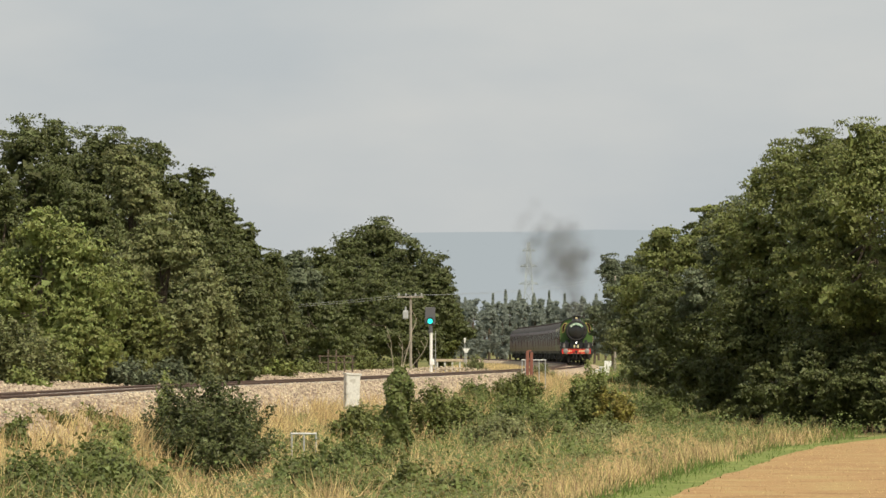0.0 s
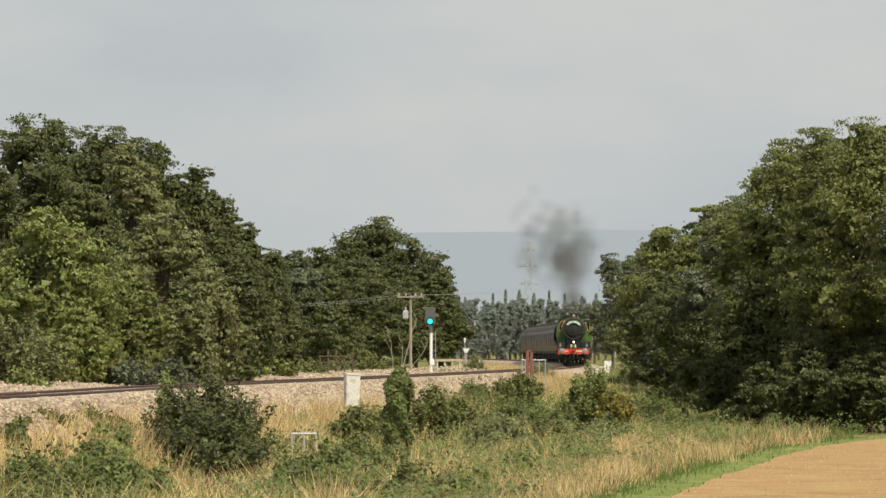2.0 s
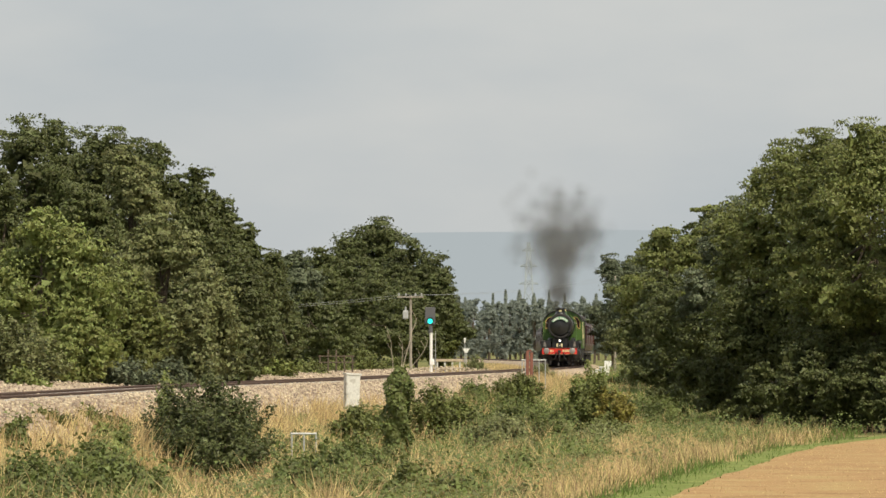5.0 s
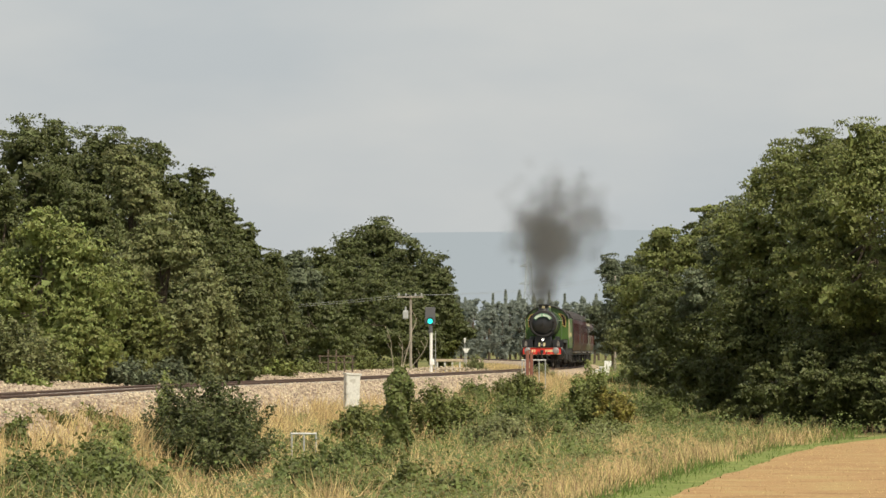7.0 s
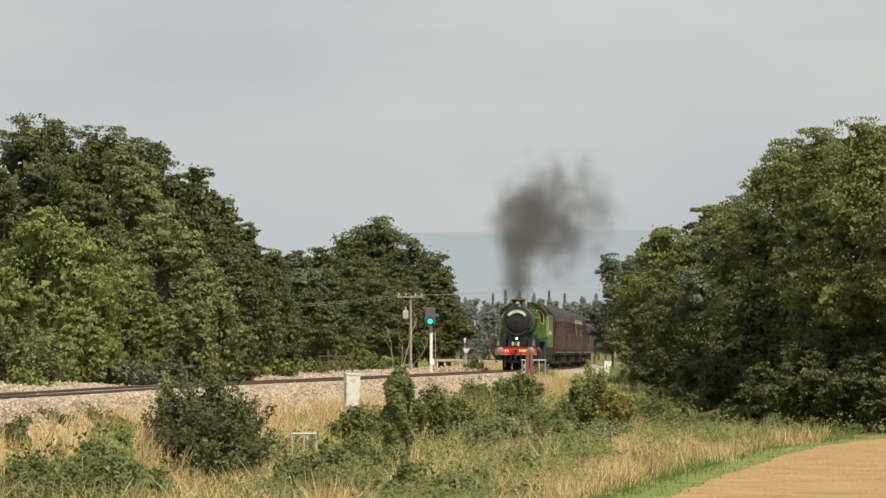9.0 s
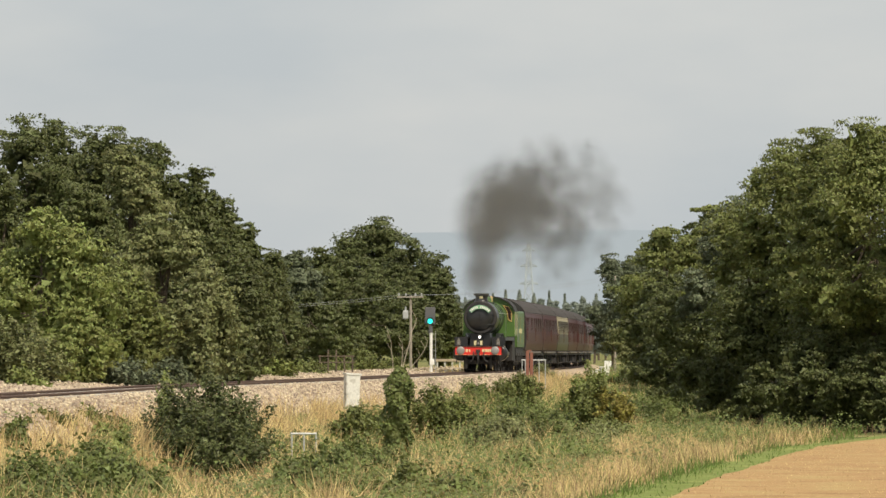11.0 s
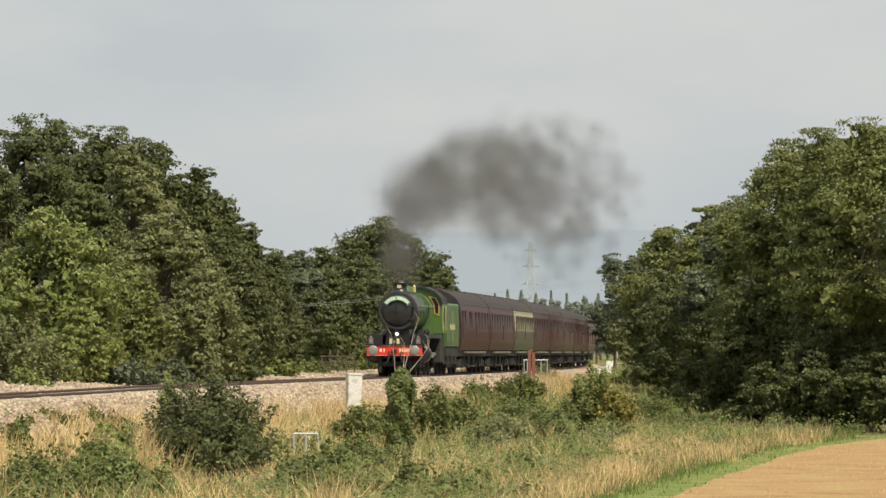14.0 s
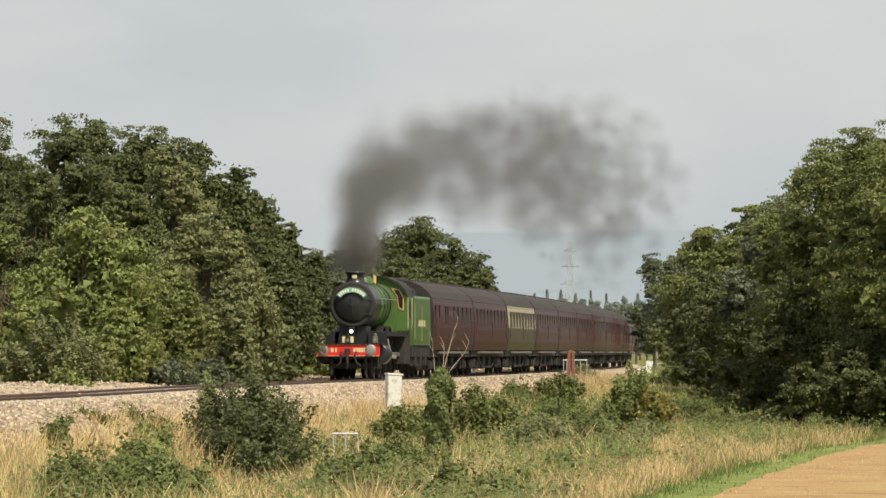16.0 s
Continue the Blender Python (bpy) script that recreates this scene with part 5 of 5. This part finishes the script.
def build_coach(upper, lower, label, windows):
    t = tagged(new("railway_coach"), label, "coach", group="train coaches")
    LEN = 19.1
    bm = bmesh.new()
    prism(bm, [(x, z) for x, z in SIDE[:3]] + [(1.395, 2.1), (-1.395, 2.1)] + [(-x, z) for x, z in reversed(SIDE[:3])], 0.2, LEN)
    part("lower_body", bm, lower, t)
    bm = bmesh.new()
    prism(bm, [(1.395, 2.103)] + [(x, z) for x, z in SIDE[3:]] + [(-x, z) for x, z in reversed(SIDE[3:])] + [(-1.395, 2.103)], 0.2, LEN)
    part("upper_body", bm, upper, t)
    bm = bmesh.new()
    prism(bm, [(x + 0.03 * (i == 0), z + 0.004) for i, (x, z) in enumerate(ROOFP)] + [(-x - 0.03 * (i == 0), z + 0.004) for i, (x, z) in reversed(list(enumerate(ROOFP[:-1])))], 0.15, LEN + 0.05)
    roof = part("roof", bm, M_ROOF, t, "dull grey arched roof", False)
    vent = None
    for k in range(5):
        for sx in (-0.30,):
            if vent is None:
                bm = bmesh.new(); box(bm, -0.14, 0.14, -0.26, 0.26, 0, 0.16, 0.04)
                vent = part("roof_vent", bm, M_ROOF, roof)
                ob = vent
            else:
                ob = new("roof_vent", vent.data); ob.parent = roof
            ob.location = (sx, 2.0 + k * 3.8, 3.80)
    # windows: frame and glass, both sides
    for sx in (-1, 1):
        for y0, w in windows:
            if w > 0:
                bm = bmesh.new()
                box(bm, sx * 1.385 - 0.012, sx * 1.385 + 0.012, y0, y0 + w, 2.12, 2.86, 0.006)
                fr = part("window", bm, M_MAROON if upper is not M_CREAM else M_UMBER, t)
                bm = bmesh.new()
                box(bm, sx * 1.392 - 0.012, sx * 1.392 + 0.012, y0 + 0.035, y0 + w - 0.035, 2.155, 2.825)
                part("pane", bm, M_GLASS, fr)
        bm = bmesh.new()
        box(bm, sx * 1.40 - 0.006, sx * 1.40 + 0.006, 0.25, LEN - 0.05, 2.0, 2.018)
        box(bm, sx * 1.318 - 0.006, sx * 1.318 + 0.006, 0.25, LEN - 0.05, 3.03, 3.042)
        part("lining", bm, M_GILT, t)
        for y in (0.9, 9.6, 18.0):
            bm = bmesh.new()
            tube(bm, (sx * 1.42, y, 1.6), (sx * 1.42, y, 2.3), 0.016, seg=5)
            part("door_handrail", bm, M_GILT, t)
        bm = bmesh.new(); box(bm, sx * 1.30 - 0.16, sx * 1.30 + 0.10, 3.6, 16.3, 0.93, 1.02, 0.01); part("step_board", bm, M_DUST, t, "dusty wooden step board")
        bm = bmesh.new(); box(bm, sx * 1.15 - 0.05, sx * 1.15 + 0.05, 0.2, LEN, 0.80, 1.07); part("solebar", bm, M_UNDER, t)
    bm = bmesh.new(); box(bm, -0.85, 0.85, 0.3, LEN - 0.1, 0.30, 1.07); part("underframe", bm, M_UNDER, t)
    for y0, y1, w, z in ((4.9, 6.3, 1.12, 0.30), (6.5, 7.5, 0.95, 0.42), (7.9, 9.3, 1.12, 0.26), (9.6, 10.9, 1.0, 0.38), (11.2, 12.9, 1.12, 0.28), (13.1, 14.2, 0.98, 0.40)):
        bm = bmesh.new(); box(bm, -w, w, y0, y1, z, 0.80, 0.05); part("equipment_box", bm, M_UNDER, t)
    for sx in (-1, 1):
        bm = bmesh.new()
        tube(bm, (sx * 1.16, 4.2, 0.86), (sx * 1.16, 7.0, 0.34), 0.035, seg=5)
        tube(bm, (sx * 1.16, 7.0, 0.34), (sx * 1.16, 12.3, 0.34), 0.035, seg=5)
        tube(bm, (sx * 1.16, 12.3, 0.34), (sx * 1.16, 15.1, 0.86), 0.035, seg=5)
        for y in (7.0, 9.65, 12.3):
            tube(bm, (sx * 1.16, y, 0.34), (sx * 1.16, y, 0.86), 0.03, seg=5)
        part("truss_rod", bm, M_UNDER, t)
    for y in (0.0, LEN):
        bm = bmesh.new()
        prism(bm, [(x - 0.01, z) for x, z in SIDE + ROOFP[1:]] + [(-x + 0.01, z) for x, z in reversed(SIDE + ROOFP[1:-1])], min(y, 0.16) if y < 1 else LEN, 0.2 if y < 1 else LEN + 0.045)
        part("end_panel", bm, M_UNDER, t, "black coach end")
        bm = bmesh.new(); box(bm, -0.52, 0.52, y - 0.12, y + 0.22, 1.1, 3.25, 0.05); part("gangway", bm, M_UNDER, t)
    ws = []
    for y in (2.8, 16.4):
        bm = bmesh.new()
        for sx in (-1, 1):
            box(bm, sx * 1.02 - 0.06, sx * 1.02 + 0.06, y - 1.9, y + 1.9, 0.42, 0.68, 0.04)
            for dy in (-1.3, 1.3):
                box(bm, sx * 1.06 - 0.1, sx * 1.06 + 0.1, y + dy - 0.17, y + dy + 0.17, 0.30, 0.62, 0.03)
            tube(bm, (sx * 1.05, y - 0.35, 0.35), (sx * 1.05, y - 0.35, 0.72), 0.12, seg=8)
            tube(bm, (sx * 1.05, y + 0.35, 0.35), (sx * 1.05, y + 0.35, 0.72), 0.12, seg=8)
        box(bm, -0.9, 0.9, y - 0.3, y + 0.3, 0.4, 0.8)
        part("bogie", bm, M_UNDER, t)
        for dy in (-1.3, 1.3):
            w = wheelset("wheelset", 0.457, M_SOOT_SHADE, t)
            w.location = (0, y + dy, 0.457)
            ws.append((w, y + dy, 0.457))
    return t, ws


COMP = [(1.4 + k * 1.98, 1.15) for k in range(9)]
BRAKE = [(0.9, 0.5), (2.6, 0.55), (5.4, 0.6), (6.5, 0.6), (9.3, 1.2), (11.4, 1.2), (13.5, 1.2), (15.6, 1.2), (17.6, 0.8)]
loco, loco_wheels = build_locomotive()
tender, tender_wheels = build_tender()
coach_1, wheels_1 = build_coach(M_MAROON, M_MAROON, "maroon brake coach with grey roof and few windows", BRAKE)
coach_2, wheels_2 = build_coach(M_MAROON, M_MAROON, "maroon passenger coach with grey roof and wide windows", COMP)
coach_3, wheels_3 = build_coach(M_CREAM, M_UMBER, "cream and umber passenger coach with grey roof", COMP)
COACHES = [coach_1, coach_2, coach_3] + [copy_thing(coach_2, pose(0, 0, 0)) for _ in range(9)]
AHEAD, SPEED = 501.0, 17.25


def on_track(front, length):
    """The pose of a vehicle whose front stands that far out along the line."""
    a, b = front + length * 0.15, front + length * 0.85
    xa, xb = track_x(a), track_x(b)
    s = (xb - xa) / (b - a)
    return pose(xa - s * length * 0.15, front, 0, 0, 0, -math.degrees(math.atan(s)))


# ================= smoke =================
def puff_mesh(seed):
    """A loose puff of thin round veils set crosswise about one middle."""
    rng = random.Random(seed)
    size = 1.15 + 0.27 * rng.random()
    bm = bmesh.new()
    uv = bm.loops.layers.uv.new("wisp")
    ang = [2 * math.pi * q / 16 for q in range(16)]
    veils = [((90, 0, 0), 1.0)] + [((90, 0, 90), 0.8), ((0, 0, 0), 0.8)] * (seed % 6 == 0)
    for turn, wide in veils:
        wide *= size
        m = Euler([math.radians(q + rng.uniform(-14, 14)) for q in turn]).to_matrix()
        place = Vector((0, rng.uniform(-0.5, 0.5), 0))
        f = bm.faces.new([bm.verts.new(place + m @ Vector((math.cos(a) * wide, math.sin(a) * wide, 0))) for a in ang])
        for lp, a in zip(f.loops, ang):
            lp[uv].uv = (0.5 + 0.5 * math.cos(a), 0.5 + 0.5 * math.sin(a))
    return bm


def bell(rng):
    """Three shares of the spread, thick in the middle and thin at the rim."""
    while True:
        q = [rng.gauss(0, 1) for _ in range(3)]
        if q[0] ** 2 + q[2] ** 2 < 2.9 and abs(q[1]) < 2:
            return q


def build_smoke():
    cloud = tagged(new("exhaust_smoke"), "dark grey drifting coal smoke from the chimney", "smoke", kind="stuff")
    data = [part("smoke_puff", puff_mesh(k), M_SMOKE, cloud) for k in range(24)]
    rng = random.Random(8)
    made, first = [], list(data)
    te = -9.0
    while te < 15.9:
        count = 6 if te < 0 else (11 if te < 4 else (19 if te < 11.2 else (16 if te < 14.2 else 29)))
        for k in range(count):
            ob = first.pop() if first else new("smoke_puff", rng.choice(data).data)
            ob.parent = cloud
            made.append((ob, min(15.85, te + rng.uniform(0, 0.35)), *bell(rng), (rng.uniform(-22, 22), rng.uniform(-25, 25))))
        te += 0.35
    return made


AGE = (0, 0.25, 0.5, 1.0, 2.0, 3.5, 7.0, 12.0, 26.0)
RISE = (0, 1.1, 2.1, 3.6, 4.8, 5.8, 7.3, 9.0, 12.0)
SPREAD = (0.02, 0.14, 0.32, 0.75, 1.25, 1.75, 2.7, 3.8, 6.5)


def smoke_place(te, t, a, b, c):
    """Where smoke let out at te drifts to by t."""
    age = max(0.0, t - te)
    y = AHEAD - SPEED * te + 2.6 - 10.0 * (1 - math.exp(-1.2 * age))
    s = float(np.interp(age, AGE, SPREAD))
    return (track_x(y) + a * s * 0.9 - 1.1 * (1 - math.exp(-age / 2.2)), y + b * s * 2.0, 3.95 + float(np.interp(age, AGE, RISE)) + c * s * 0.9)


def tumble(turn, age):
    k = min(1.0, max(0.0, age) / 1.3)
    return turn[0] * k, 0, 4 + turn[1] * k


puffs = build_smoke()


# ================= what moves =================
def motions():
    steps = [k * 0.5 for k in range(33)]
    walk(loco, [(t, on_track(AHEAD - SPEED * t, 11.2)) for t in steps])
    walk(tender, [(t, on_track(AHEAD - SPEED * t + 11.35, 7.3)) for t in steps])
    for i, c in enumerate(COACHES):
        walk(c, [(t, on_track(AHEAD - SPEED * t + 18.9 + i * 19.5, 19.3)) for t in steps])
    for w, y, r in loco_wheels + tender_wheels + wheels_1:
        dt = 0.0667 if r > 0.9 else 1 / 30
        n = int(round(16 / dt))
        walk(w, [(k * 16 / n, pose(0, y, r, math.degrees(SPEED * k * 16 / n / r))) for k in range(n + 1)])
    for ob, te, a, b, c, turn in puffs:
        rows = []
        ages = [0.0, 0.25, 0.5, 1.0, 2.0, 3.5, 7.0, 12.0, 18.0]
        # carried along inside the train until it is let out
        if te > 0:
            for t in (0, te * 0.5, te - 0.10):
                p = on_track(AHEAD - SPEED * t + 18.9, 19.3) @ Vector((0, 9.5 + 2.5 * b, 2.35))
                rows.append((max(0, t), pose(*p, 0, 0, 4)))
        for age in ages:
            t = te + age
            if 0 < t < 16:
                rows.append((t, pose(*smoke_place(te, t, a, b, c), *tumble(turn, age))))
        if te <= 0:
            rows.insert(0, (0.0, pose(*smoke_place(te, 0, a, b, c), *tumble(turn, -te))))
        rows.append((16.0, pose(*smoke_place(te, 16, a, b, c), *tumble(turn, 16 - te))))
        clean = []
        for t, m in rows:
            if not clean or frame(t) > frame(clean[-1][0]):
                clean.append((t, m))
        walk(ob, clean)


motions()
